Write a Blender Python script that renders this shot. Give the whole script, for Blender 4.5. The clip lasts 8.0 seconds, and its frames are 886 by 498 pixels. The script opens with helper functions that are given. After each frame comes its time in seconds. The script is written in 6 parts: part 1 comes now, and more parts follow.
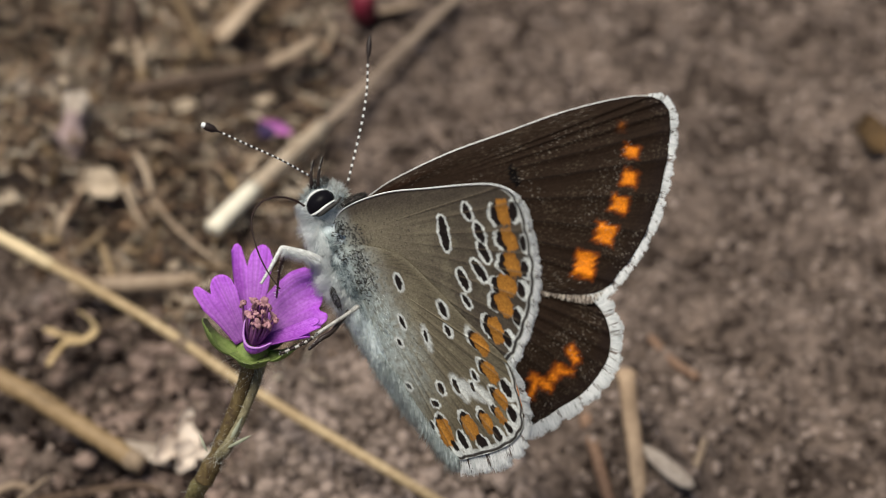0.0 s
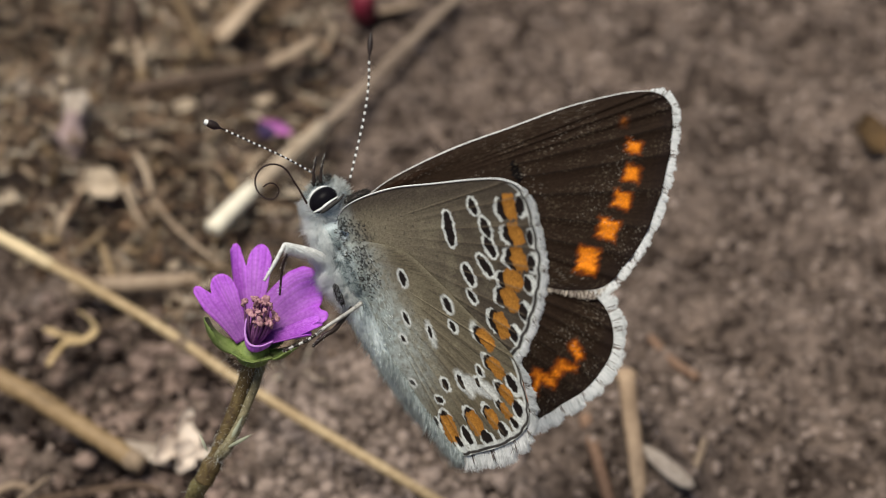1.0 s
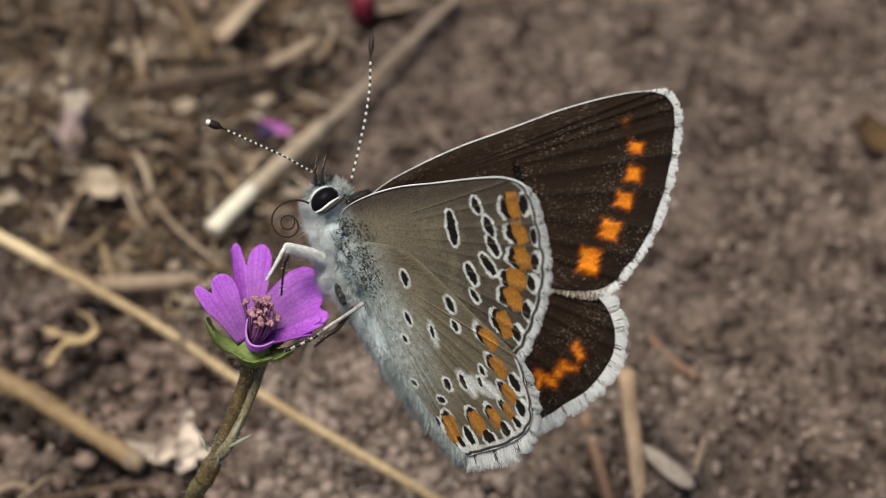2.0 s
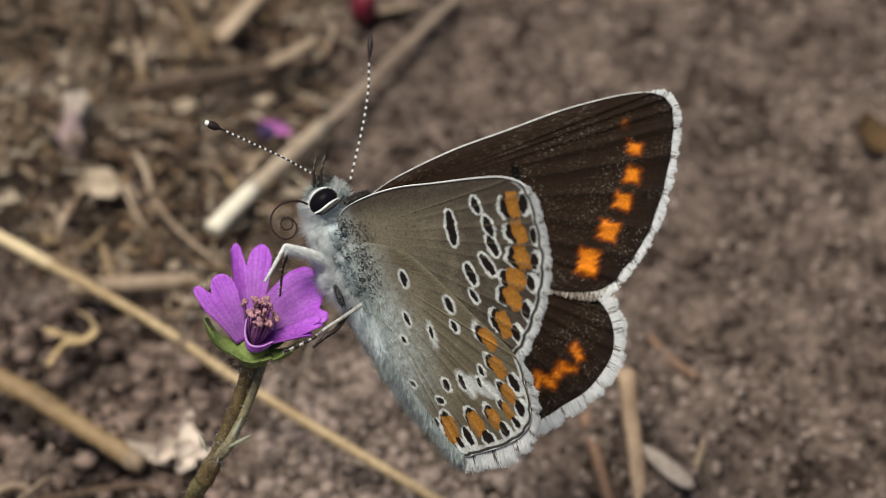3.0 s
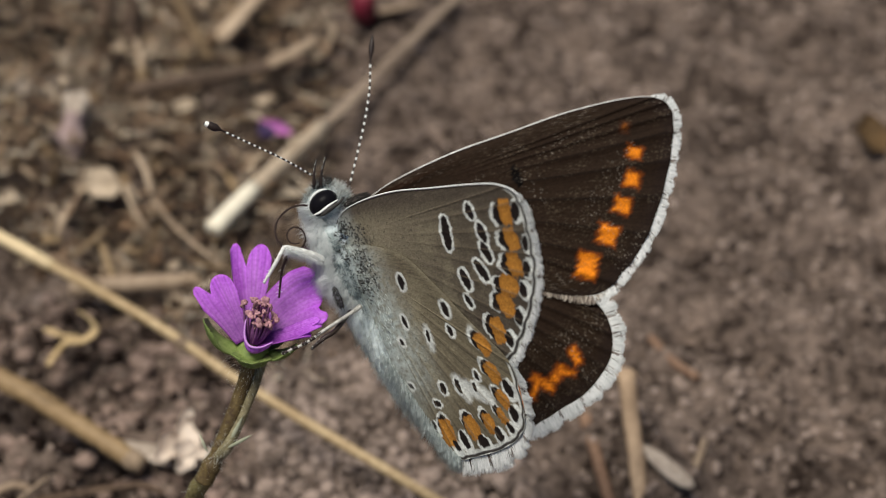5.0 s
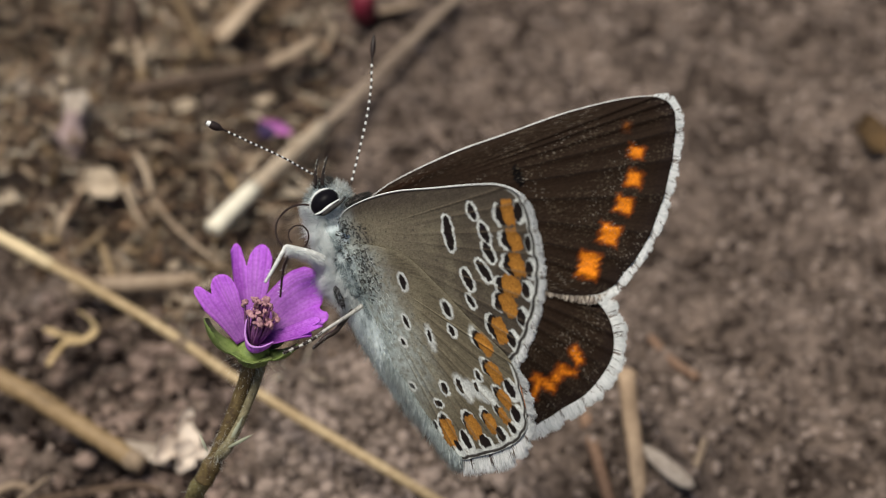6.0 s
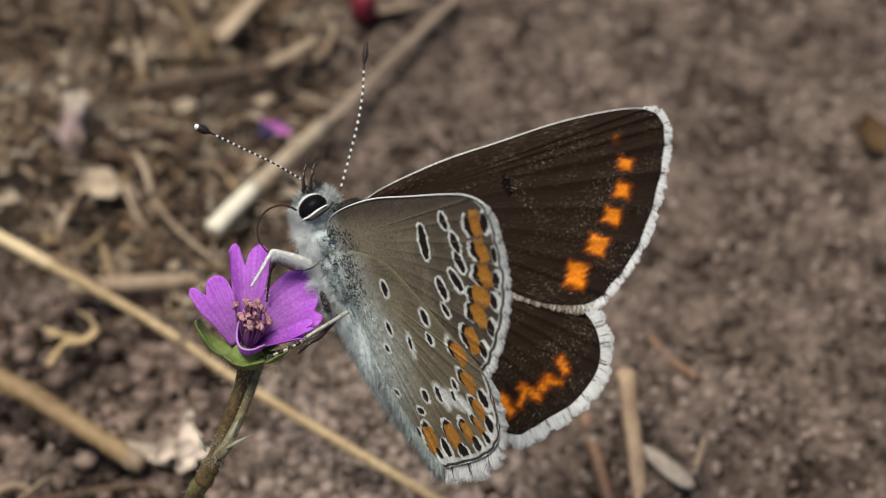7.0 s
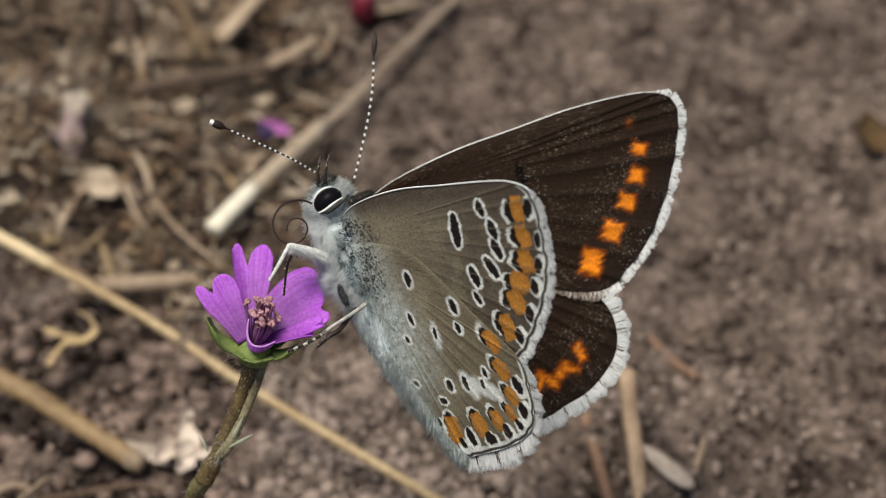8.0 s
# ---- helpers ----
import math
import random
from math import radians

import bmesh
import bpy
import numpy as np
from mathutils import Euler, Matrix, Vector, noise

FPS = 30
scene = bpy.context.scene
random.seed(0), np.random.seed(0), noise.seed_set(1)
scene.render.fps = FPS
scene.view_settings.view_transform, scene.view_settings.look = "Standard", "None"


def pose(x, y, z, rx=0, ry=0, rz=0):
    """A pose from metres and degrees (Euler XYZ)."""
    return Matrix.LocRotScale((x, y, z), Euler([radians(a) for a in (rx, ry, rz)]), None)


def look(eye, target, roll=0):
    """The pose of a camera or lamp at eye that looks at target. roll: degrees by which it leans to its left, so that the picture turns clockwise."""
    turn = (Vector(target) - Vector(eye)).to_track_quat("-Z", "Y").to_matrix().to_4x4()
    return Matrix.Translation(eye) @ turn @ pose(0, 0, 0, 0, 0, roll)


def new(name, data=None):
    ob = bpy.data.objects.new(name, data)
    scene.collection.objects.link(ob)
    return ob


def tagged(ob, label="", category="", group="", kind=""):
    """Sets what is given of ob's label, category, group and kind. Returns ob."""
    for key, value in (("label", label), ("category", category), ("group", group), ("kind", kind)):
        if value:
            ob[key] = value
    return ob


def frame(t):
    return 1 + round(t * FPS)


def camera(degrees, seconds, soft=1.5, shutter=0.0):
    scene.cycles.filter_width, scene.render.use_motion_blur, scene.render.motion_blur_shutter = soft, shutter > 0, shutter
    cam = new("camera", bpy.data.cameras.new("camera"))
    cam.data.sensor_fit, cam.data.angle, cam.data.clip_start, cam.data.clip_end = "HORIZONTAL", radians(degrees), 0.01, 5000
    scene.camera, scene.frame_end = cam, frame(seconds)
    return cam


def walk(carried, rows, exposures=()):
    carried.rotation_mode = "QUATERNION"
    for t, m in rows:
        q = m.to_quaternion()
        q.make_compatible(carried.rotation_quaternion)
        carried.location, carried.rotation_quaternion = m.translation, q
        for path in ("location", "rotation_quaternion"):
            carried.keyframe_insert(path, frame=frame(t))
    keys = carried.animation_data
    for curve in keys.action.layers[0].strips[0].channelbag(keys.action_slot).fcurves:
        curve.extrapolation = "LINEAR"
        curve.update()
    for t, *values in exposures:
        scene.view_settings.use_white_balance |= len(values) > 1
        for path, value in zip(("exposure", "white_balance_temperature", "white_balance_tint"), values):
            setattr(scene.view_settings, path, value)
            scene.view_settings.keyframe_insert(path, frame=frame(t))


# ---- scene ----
# Scale: a small brown butterfly, forewing about 13.5 mm, on a flower some 25 mm above bare soil.
MM = 0.001
TILT = 52.0                      # the camera looks 38 degrees below the horizon
DIST = 105.0                     # mm from the lens to the insect
FOCUS = Vector((0, 0, 25.0))     # mm, the point looked at
TURN = Euler((radians(TILT), 0, 0)).to_matrix()
EYE = FOCUS + TURN @ Vector((0, 0, DIST))

cam = camera(20, 8.0, soft=0.8)
cam.data.dof.use_dof = True
cam.data.dof.focus_distance = 0.1005
cam.data.dof.aperture_fstop = 72
STAND = Matrix.Translation(EYE * MM) @ TURN.to_4x4()
walk(cam, [(0.0, STAND), (8.0, STAND)], [(0.0, 0.49), (1.5, 0.46), (3.5, 0.40), (4.5, 0.37), (6.5, 0.43), (8.0, 0.46)])

# ---- light ----
SUN_ELEV, SUN_AZ = 72.0, 224.0   # degrees; azimuth clockwise from +y
world = bpy.data.worlds.new("sky")
scene.world = world
world.use_nodes = True
wn = world.node_tree
sky = wn.nodes.new("ShaderNodeTexSky")
sky.sky_type = "NISHITA"
sky.sun_disc = False
sky.sun_elevation = radians(SUN_ELEV)
sky.sun_rotation = radians(SUN_AZ)
wn.links.new(sky.outputs["Color"], wn.nodes["Background"].inputs["Color"])
wn.nodes["Background"].inputs["Strength"].default_value = 0.045
sun = new("sun", bpy.data.lights.new("sun", "SUN"))
sun.data.energy = 3.4
sun.data.angle = radians(28)
sun.data.color = (1.0, 0.945, 0.82)
sun_from = Vector((math.sin(radians(SUN_AZ)) * math.cos(radians(SUN_ELEV)),
                   math.cos(radians(SUN_AZ)) * math.cos(radians(SUN_ELEV)), math.sin(radians(SUN_ELEV))))
sun.matrix_world = look(sun_from, (0, 0, 0))


# ---- materials ----
def material(name, dark, light, rough=0.7, coarse=600.0, fine=4000.0, bump=0.3, depth=0.0001, per_piece=0.0,
             gloss=0.3, translucent=0.0, sheen=0.0, stretch=(1, 1, 1), random_kind="island"):
    m = bpy.data.materials.new(name)
    m.use_nodes = True
    nt = m.node_tree
    n, l = nt.nodes, nt.links
    b = n["Principled BSDF"]
    b.inputs["Roughness"].default_value = rough
    b.inputs["Specular IOR Level"].default_value = gloss
    b.inputs["Sheen Weight"].default_value = sheen
    tc = n.new("ShaderNodeTexCoord")
    mp = n.new("ShaderNodeMapping")
    mp.inputs["Scale"].default_value = stretch
    l.new(tc.outputs["Object"], mp.inputs["Vector"])
    n1 = n.new("ShaderNodeTexNoise")
    n1.inputs["Scale"].default_value = coarse
    n1.inputs["Detail"].default_value = 4
    n2 = n.new("ShaderNodeTexNoise")
    n2.inputs["Scale"].default_value = fine
    n2.inputs["Detail"].default_value = 3
    for q in (n1, n2):
        l.new(mp.outputs["Vector"], q.inputs["Vector"])
    add = n.new("ShaderNodeMath")
    add.operation = "MULTIPLY_ADD"
    add.inputs[1].default_value = 0.5
    l.new(n2.outputs["Fac"], add.inputs[0])
    half = n.new("ShaderNodeMath")
    half.operation = "MULTIPLY"
    half.inputs[1].default_value = 0.5
    l.new(n1.outputs["Fac"], half.inputs[0])
    l.new(half.outputs[0], add.inputs[2])
    last = add.outputs[0]
    if per_piece:
        if random_kind == "island":
            rnd = n.new("ShaderNodeNewGeometry").outputs["Random Per Island"]
        else:
            rnd = n.new("ShaderNodeObjectInfo").outputs["Random"]
        sh = n.new("ShaderNodeMath")
        sh.operation = "MULTIPLY_ADD"
        sh.inputs[1].default_value = per_piece
        l.new(rnd, sh.inputs[0])
        l.new(last, sh.inputs[2])
        off = n.new("ShaderNodeMath")
        off.operation = "SUBTRACT"
        off.inputs[1].default_value = per_piece / 2
        l.new(sh.outputs[0], off.inputs[0])
        last = off.outputs[0]
    ramp = n.new("ShaderNodeValToRGB")
    ramp.color_ramp.elements[0].position = 0.3
    ramp.color_ramp.elements[0].color = (*dark, 1)
    ramp.color_ramp.elements[1].position = 0.7
    ramp.color_ramp.elements[1].color = (*light, 1)
    l.new(last, ramp.inputs["Fac"])
    l.new(ramp.outputs["Color"], b.inputs["Base Color"])
    if bump:
        bp = n.new("ShaderNodeBump")
        bp.inputs["Strength"].default_value = bump
        bp.inputs["Distance"].default_value = depth
        l.new(add.outputs[0], bp.inputs["Height"])
        l.new(bp.outputs["Normal"], b.inputs["Normal"])
    if translucent:
        tr = n.new("ShaderNodeBsdfTranslucent")
        l.new(ramp.outputs["Color"], tr.inputs["Color"])
        mx = n.new("ShaderNodeMixShader")
        mx.inputs["Fac"].default_value = translucent
        l.new(b.outputs[0], mx.inputs[1])
        l.new(tr.outputs[0], mx.inputs[2])
        l.new(mx.outputs[0], n["Material Output"].inputs["Surface"])
    return m


def scale_material(name, translucent, rough, gloss):
    """Wing scales: the pattern comes with the mesh, the grain of the scale rows from noise."""
    m = bpy.data.materials.new(name)
    m.use_nodes = True
    n, l = m.node_tree.nodes, m.node_tree.links
    b = n["Principled BSDF"]
    b.inputs["Roughness"].default_value = rough
    b.inputs["Specular IOR Level"].default_value = gloss
    at = n.new("ShaderNodeAttribute")
    at.attribute_name = "scales"
    tc = n.new("ShaderNodeTexCoord")
    mp = n.new("ShaderNodeMapping")
    mp.inputs["Scale"].default_value = (0.6, 1.0, 1.0)
    l.new(tc.outputs["Object"], mp.inputs["Vector"])
    vo = n.new("ShaderNodeTexVoronoi")
    vo.inputs["Scale"].default_value = 14000
    l.new(mp.outputs["Vector"], vo.inputs["Vector"])
    hs = n.new("ShaderNodeHueSaturation")
    mr = n.new("ShaderNodeMapRange")
    mr.inputs["To Min"].default_value = 0.80
    mr.inputs["To Max"].default_value = 1.20
    l.new(vo.outputs["Color"], mr.inputs["Value"])
    l.new(mr.outputs[0], hs.inputs["Value"])
    l.new(at.outputs["Color"], hs.inputs["Color"])
    l.new(hs.outputs["Color"], b.inputs["Base Color"])
    bp = n.new("ShaderNodeBump")
    bp.inputs["Strength"].default_value = 0.22
    bp.inputs["Distance"].default_value = 0.00003
    l.new(vo.outputs["Distance"], bp.inputs["Height"])
    l.new(bp.outputs["Normal"], b.inputs["Normal"])
    tr = n.new("ShaderNodeBsdfTranslucent")
    l.new(hs.outputs["Color"], tr.inputs["Color"])
    mx = n.new("ShaderNodeMixShader")
    mx.inputs["Fac"].default_value = translucent
    l.new(b.outputs[0], mx.inputs[1])
    l.new(tr.outputs[0], mx.inputs[2])
    l.new(mx.outputs[0], n["Material Output"].inputs["Surface"])
    return m


UNDERSIDE = scale_material("wing_underside", 0.12, 0.8, 0.2)
UPPERSIDE = scale_material("wing_upperside", 0.05, 0.75, 0.06)
FUR_WHITE = material("white_fur", (0.86, 0.90, 0.91), (0.97, 0.98, 0.98), 0.6, per_piece=0.5, bump=0, translucent=0.45)
FUR_GREY = material("grey_fur", (0.26, 0.27, 0.25), (0.76, 0.78, 0.75), 0.6, per_piece=0.6, bump=0, translucent=0.3)
FUR_STEEL = material("steel_grey_fur", (0.10, 0.135, 0.15), (0.62, 0.70, 0.72), 0.6, per_piece=0.8, bump=0, translucent=0.25)
FUR_PALE = material("pale_grey_fur", (0.50, 0.56, 0.56), (0.82, 0.87, 0.86), 0.6, per_piece=0.5, bump=0, translucent=0.4)
FUR_DARK = material("dark_fur", (0.008, 0.008, 0.010), (0.05, 0.045, 0.04), 0.6, per_piece=0.5, bump=0)
FRINGE = material("white_fringe", (0.74, 0.76, 0.76), (0.99, 0.99, 0.99), 0.6, per_piece=0.5, bump=0, translucent=0.5)
FRINGE_DARK = material("brown_fringe", (0.05, 0.035, 0.03), (0.2, 0.16, 0.14), 0.6, per_piece=0.5, bump=0)
# Blue-grey tone, so that bare gaps between the hairs read as shade.
SKIN = material("shade_grey_skin", (0.36, 0.42, 0.44), (0.62, 0.68, 0.70), 0.8, coarse=1500, fine=6000)
CUTICLE = material("dark_cuticle", (0.02, 0.016, 0.015), (0.06, 0.05, 0.045), 0.5, coarse=2000, fine=9000)
EYE_MAT = material("black_eye", (0.003, 0.003, 0.005), (0.009, 0.008, 0.010), 0.35, bump=0.1, depth=0.00001, coarse=20000, fine=60000, gloss=0.04)
WHITE_SCALE = material("white_scales", (0.6, 0.62, 0.62), (0.9, 0.9, 0.88), 0.6, coarse=3000, fine=12000, depth=0.00003)
BLACK_SCALE = material("black_scales", (0.012, 0.008, 0.008), (0.035, 0.022, 0.018), 0.5, coarse=3000, fine=12000, depth=0.00003)
LEG_GREY = material("grey_leg_scales", (0.16, 0.15, 0.14), (0.62, 0.61, 0.58), 0.6, coarse=4000, fine=16000, depth=0.00004)
LEG_MAT = material("leg_scales", (0.3, 0.3, 0.29), (0.85, 0.86, 0.85), 0.55, coarse=4000, fine=16000, depth=0.00004)
TONGUE = material("brown_tongue", (0.014, 0.006, 0.005), (0.034, 0.015, 0.011), 0.5, bump=0.1)
PETAL = material("purple_petal", (0.41, 0.07, 0.61), (0.70, 0.23, 0.92), 0.55, coarse=900, fine=9000, bump=0.25, depth=0.00005, translucent=0.35, per_piece=0.15, random_kind="object")


def vein_petal(m):
    """Fine darker veins that run up the petal, and a paler outer part."""
    n, l = m.node_tree.nodes, m.node_tree.links
    b = n["Principled BSDF"]
    ramp = b.inputs["Base Color"].links[0].from_socket
    at = n.new("ShaderNodeAttribute")
    at.attribute_name = "across"
    up = n.new("ShaderNodeAttribute")
    up.attribute_name = "along"
    nz = n.new("ShaderNodeTexNoise")
    nz.noise_dimensions = "1D"
    nz.inputs["Scale"].default_value = 9
    nz.inputs["Detail"].default_value = 2
    l.new(at.outputs["Fac"], nz.inputs["W"])
    mr = n.new("ShaderNodeMapRange")
    mr.inputs["From Min"].default_value = 0.35
    mr.inputs["From Max"].default_value = 0.65
    mr.inputs["To Min"].default_value = 0.84
    mr.inputs["To Max"].default_value = 1.1
    l.new(nz.outputs["Fac"], mr.inputs["Value"])
    tip = n.new("ShaderNodeMapRange")
    tip.inputs["From Min"].default_value = 0.2
    tip.inputs["To Min"].default_value = 0.5
    tip.inputs["To Max"].default_value = 1.15
    l.new(up.outputs["Fac"], tip.inputs["Value"])
    mul = n.new("ShaderNodeMath")
    mul.operation = "MULTIPLY"
    l.new(mr.outputs[0], mul.inputs[0])
    l.new(tip.outputs[0], mul.inputs[1])
    hs = n.new("ShaderNodeHueSaturation")
    l.new(mul.outputs[0], hs.inputs["Value"])
    l.new(ramp, hs.inputs["Color"])
    l.new(hs.outputs["Color"], b.inputs["Base Color"])
    for q in n:
        if q.type == "BSDF_TRANSLUCENT":
            l.new(hs.outputs["Color"], q.inputs["Color"])


vein_petal(PETAL)
PETAL_DEEP = material("purplish_filament", (0.16, 0.05, 0.15), (0.36, 0.15, 0.34), 0.6, coarse=1500, fine=7000, translucent=0.2)
PETAL_RIM = material("petal_rim", (0.58, 0.24, 0.74), (0.80, 0.48, 0.92), 0.5, coarse=900, fine=9000, translucent=0.35)
SEPAL = material("green_sepal", (0.115, 0.18, 0.045), (0.29, 0.36, 0.12), 0.55, coarse=1200, fine=6000, translucent=0.2)
STEM = material("hairy_stem", (0.034, 0.017, 0.009), (0.150, 0.108, 0.042), 0.6, coarse=2600, fine=9000, depth=0.0001, bump=0.5, stretch=(1, 1, 0.6))
STEM_GREEN = material("olive_stem", (0.066, 0.052, 0.022), (0.215, 0.185, 0.080), 0.6, coarse=1800, fine=8000, bump=0.4)
STEM_PALE = material("pale_stem", (0.075, 0.062, 0.032), (0.30, 0.26, 0.155), 0.6, coarse=1600, fine=7000)
STEM_HAIR = material("stem_hair", (0.5, 0.5, 0.45), (0.8, 0.8, 0.76), 0.4, per_piece=0.3, bump=0, translucent=0.4)
BRACT = material("papery_bract", (0.30, 0.32, 0.22), (0.56, 0.57, 0.45), 0.6, coarse=900, fine=5000, translucent=0.3)
ANTHER = material("pink_anther", (0.16, 0.06, 0.10), (0.56, 0.31, 0.33), 0.7, coarse=2500, fine=9000, per_piece=0.4)
SOIL = material("soil", (0.016, 0.0105, 0.008), (0.20, 0.150, 0.124), 0.95, coarse=280, fine=1500, bump=0.9, depth=0.0006, gloss=0.1)
CRUMB = material("soil_crumb", (0.028, 0.019, 0.015), (0.31, 0.24, 0.205), 0.95, coarse=280, fine=3000, bump=0.6, depth=0.0002, per_piece=0.40, gloss=0.1)
# Like CRUMB with its dark end raised, to brighten shaded ground.
LOOSE = material("shade_lifting_crumb", (0.085, 0.064, 0.053), (0.31, 0.24, 0.205), 0.95, coarse=280, fine=3000, bump=0.6, depth=0.0002, per_piece=0.40, gloss=0.1)
CLOD = material("soil_clod", (0.016, 0.010, 0.008), (0.25, 0.180, 0.150), 0.95, coarse=280, fine=3000, bump=0.6, depth=0.0002, per_piece=0.7, gloss=0.1)
for patchy in (SOIL, CRUMB):
    for q in patchy.node_tree.nodes:
        if q.type == "VALTORGB":
            q.color_ramp.elements[0].position, q.color_ramp.elements[1].position = 0.37, 0.65
STRAW = material("dry_straw", (0.34, 0.24, 0.13), (0.66, 0.52, 0.32), 0.55, coarse=300, fine=2500, bump=0.3, depth=0.0001, per_piece=0.25, random_kind="object")
BLADE_GOLD = material("golden_dry_blade", (0.10, 0.064, 0.034), (0.33, 0.23, 0.130), 0.7, coarse=300, fine=2500, per_piece=0.35, random_kind="object")
BLADE_YELLOW = material("yellowish_dry_blade", (0.26, 0.17, 0.075), (0.60, 0.44, 0.24), 0.65, coarse=300, fine=2500, per_piece=0.2, random_kind="object")
BLADE_BROWN = material("brown_dry_blade", (0.045, 0.027, 0.018), (0.185, 0.122, 0.080), 0.8, coarse=300, fine=2500, per_piece=0.4, random_kind="object")
BLADE_PALE = material("pale_dry_blade", (0.20, 0.14, 0.095), (0.46, 0.35, 0.25), 0.65, coarse=300, fine=2500, per_piece=0.3, random_kind="object")
# Blue-grey that paints the bluish shade into the body fur.
FUR_BLUE_SHADE = material("blue_shade_fur", (0.40, 0.48, 0.50), (0.78, 0.86, 0.87), 0.6, per_piece=0.6, bump=0, translucent=0.35)
FUR_TAN = material("tan_hair", (0.16, 0.125, 0.10), (0.60, 0.53, 0.45), 0.6, per_piece=0.8, bump=0, translucent=0.3)
STRAW_TAN = material("olive_tan_stalk", (0.115, 0.072, 0.034), (0.36, 0.245, 0.130), 0.6, coarse=350, fine=1500, bump=0.6, depth=0.0003)
STRAW_PALE = material("bleached_straw", (0.21, 0.155, 0.115), (0.44, 0.345, 0.26), 0.55, coarse=300, fine=2500, per_piece=0.25, random_kind="object")
STRAW_OLD = material("weathered_straw", (0.10, 0.068, 0.045), (0.34, 0.25, 0.17), 0.75, coarse=300, fine=2500, per_piece=0.5, random_kind="object")
STEM_RUST = material("rusty_dry_stem", (0.11, 0.062, 0.040), (0.29, 0.178, 0.118), 0.75, coarse=300, fine=2500, bump=0.3)
STEM_DRY = material("pale_dry_stem", (0.22, 0.145, 0.090), (0.52, 0.37, 0.245), 0.65, coarse=300, fine=2500)
LITTER_DARK = material("dark_litter", (0.022, 0.014, 0.010), (0.16, 0.115, 0.090), 0.85, coarse=300, fine=2500, per_piece=0.7)
LITTER = material("dry_litter", (0.018, 0.011, 0.007), (0.34, 0.235, 0.145), 0.8, coarse=300, fine=2500, per_piece=1.0)
BLEACHED = material("bleached_end", (0.70, 0.62, 0.48), (0.95, 0.90, 0.76), 0.5, coarse=400, fine=2500)
litter_ramp = next(q for q in LITTER.node_tree.nodes if q.type == "VALTORGB").color_ramp
litter_ramp.elements[0].position, litter_ramp.elements[0].color = 0.18, (0.012, 0.008, 0.006, 1)
litter_ramp.elements[1].position, litter_ramp.elements[1].color = 0.98, (0.56, 0.47, 0.37, 1)
for place, tint in ((0.43, (0.055, 0.029, 0.018, 1)), (0.55, (0.135, 0.098, 0.064, 1)), (0.67, (0.255, 0.145, 0.082, 1)), (0.79, (0.36, 0.27, 0.185, 1))):
    litter_ramp.elements.new(place).color = tint
LEAF_WHITE = material("bleached_leaf", (0.54, 0.43, 0.35), (0.92, 0.80, 0.69), 0.65, coarse=250, fine=2000, translucent=0.2)
LEAF_PALE = material("pale_leaf", (0.30, 0.235, 0.19), (0.62, 0.53, 0.45), 0.65, coarse=250, fine=2000, translucent=0.2)
LEAF_BROWN = material("brown_leaf", (0.035, 0.020, 0.008), (0.13, 0.075, 0.030), 0.8, coarse=250, fine=2000)
LEAF_TAN = material("tan_leaf", (0.36, 0.27, 0.19), (0.66, 0.54, 0.41), 0.65, coarse=250, fine=2000, translucent=0.2)
LEAF_PINK = material("pinkish_dry_flower", (0.30, 0.20, 0.20), (0.52, 0.40, 0.39), 0.7, coarse=250, fine=2000, translucent=0.2)
TWIG_DARK = material("dark_weathered_twig", (0.036, 0.024, 0.017), (0.16, 0.108, 0.078), 0.85, coarse=300, fine=2500, bump=0.5, depth=0.0002)
# Near-black tone that carries the shade at the fallen petal's edge.
FALLEN_SHADE = material("petal_shade", (0.012, 0.008, 0.03), (0.05, 0.025, 0.09), 0.7, coarse=500, fine=3000)
FALLEN = material("fallen_petal", (0.20, 0.045, 0.26), (0.60, 0.20, 0.48), 0.6, coarse=500, fine=3000, translucent=0.2)
RED = material("dark_red_fruit", (0.10, 0.008, 0.018), (0.20, 0.022, 0.042), 0.5, coarse=400, fine=3000)


# ---- shared builders ----
def mesh_of(name, verts, faces, mat, smooth=True):
    me = bpy.data.meshes.new(name)
    me.from_pydata([tuple(c * MM for c in v) for v in verts], [], faces)
    for m in (mat if isinstance(mat, (list, tuple)) else [mat]):
        me.materials.append(m)
    if smooth:
        me.polygons.foreach_set("use_smooth", [True] * len(me.polygons))
    me.update()
    return me


def part(name, shape, mat, parent, label="", at=None, smooth=True):
    """One mesh object under a thing or a part; shape is (verts, faces) in mm."""
    ob = new(name, mesh_of(name, shape[0], shape[1], mat, smooth))
    ob.parent = parent
    if at is not None:
        ob.matrix_basis = at
    return tagged(ob, label) if label else ob


def thing(name, shape, mat, label, category, m=None, group="", kind="", smooth=True):
    ob = new(name, mesh_of(name, shape[0], shape[1], mat, smooth))
    if m is not None:
        ob.matrix_basis = m
    return tagged(ob, label, category, group, kind)


def join(*shapes):
    verts, faces = [], []
    for v, f in shapes:
        k = len(verts)
        verts.extend(v)
        faces.extend([tuple(i + k for i in q) for q in f])
    return verts, faces


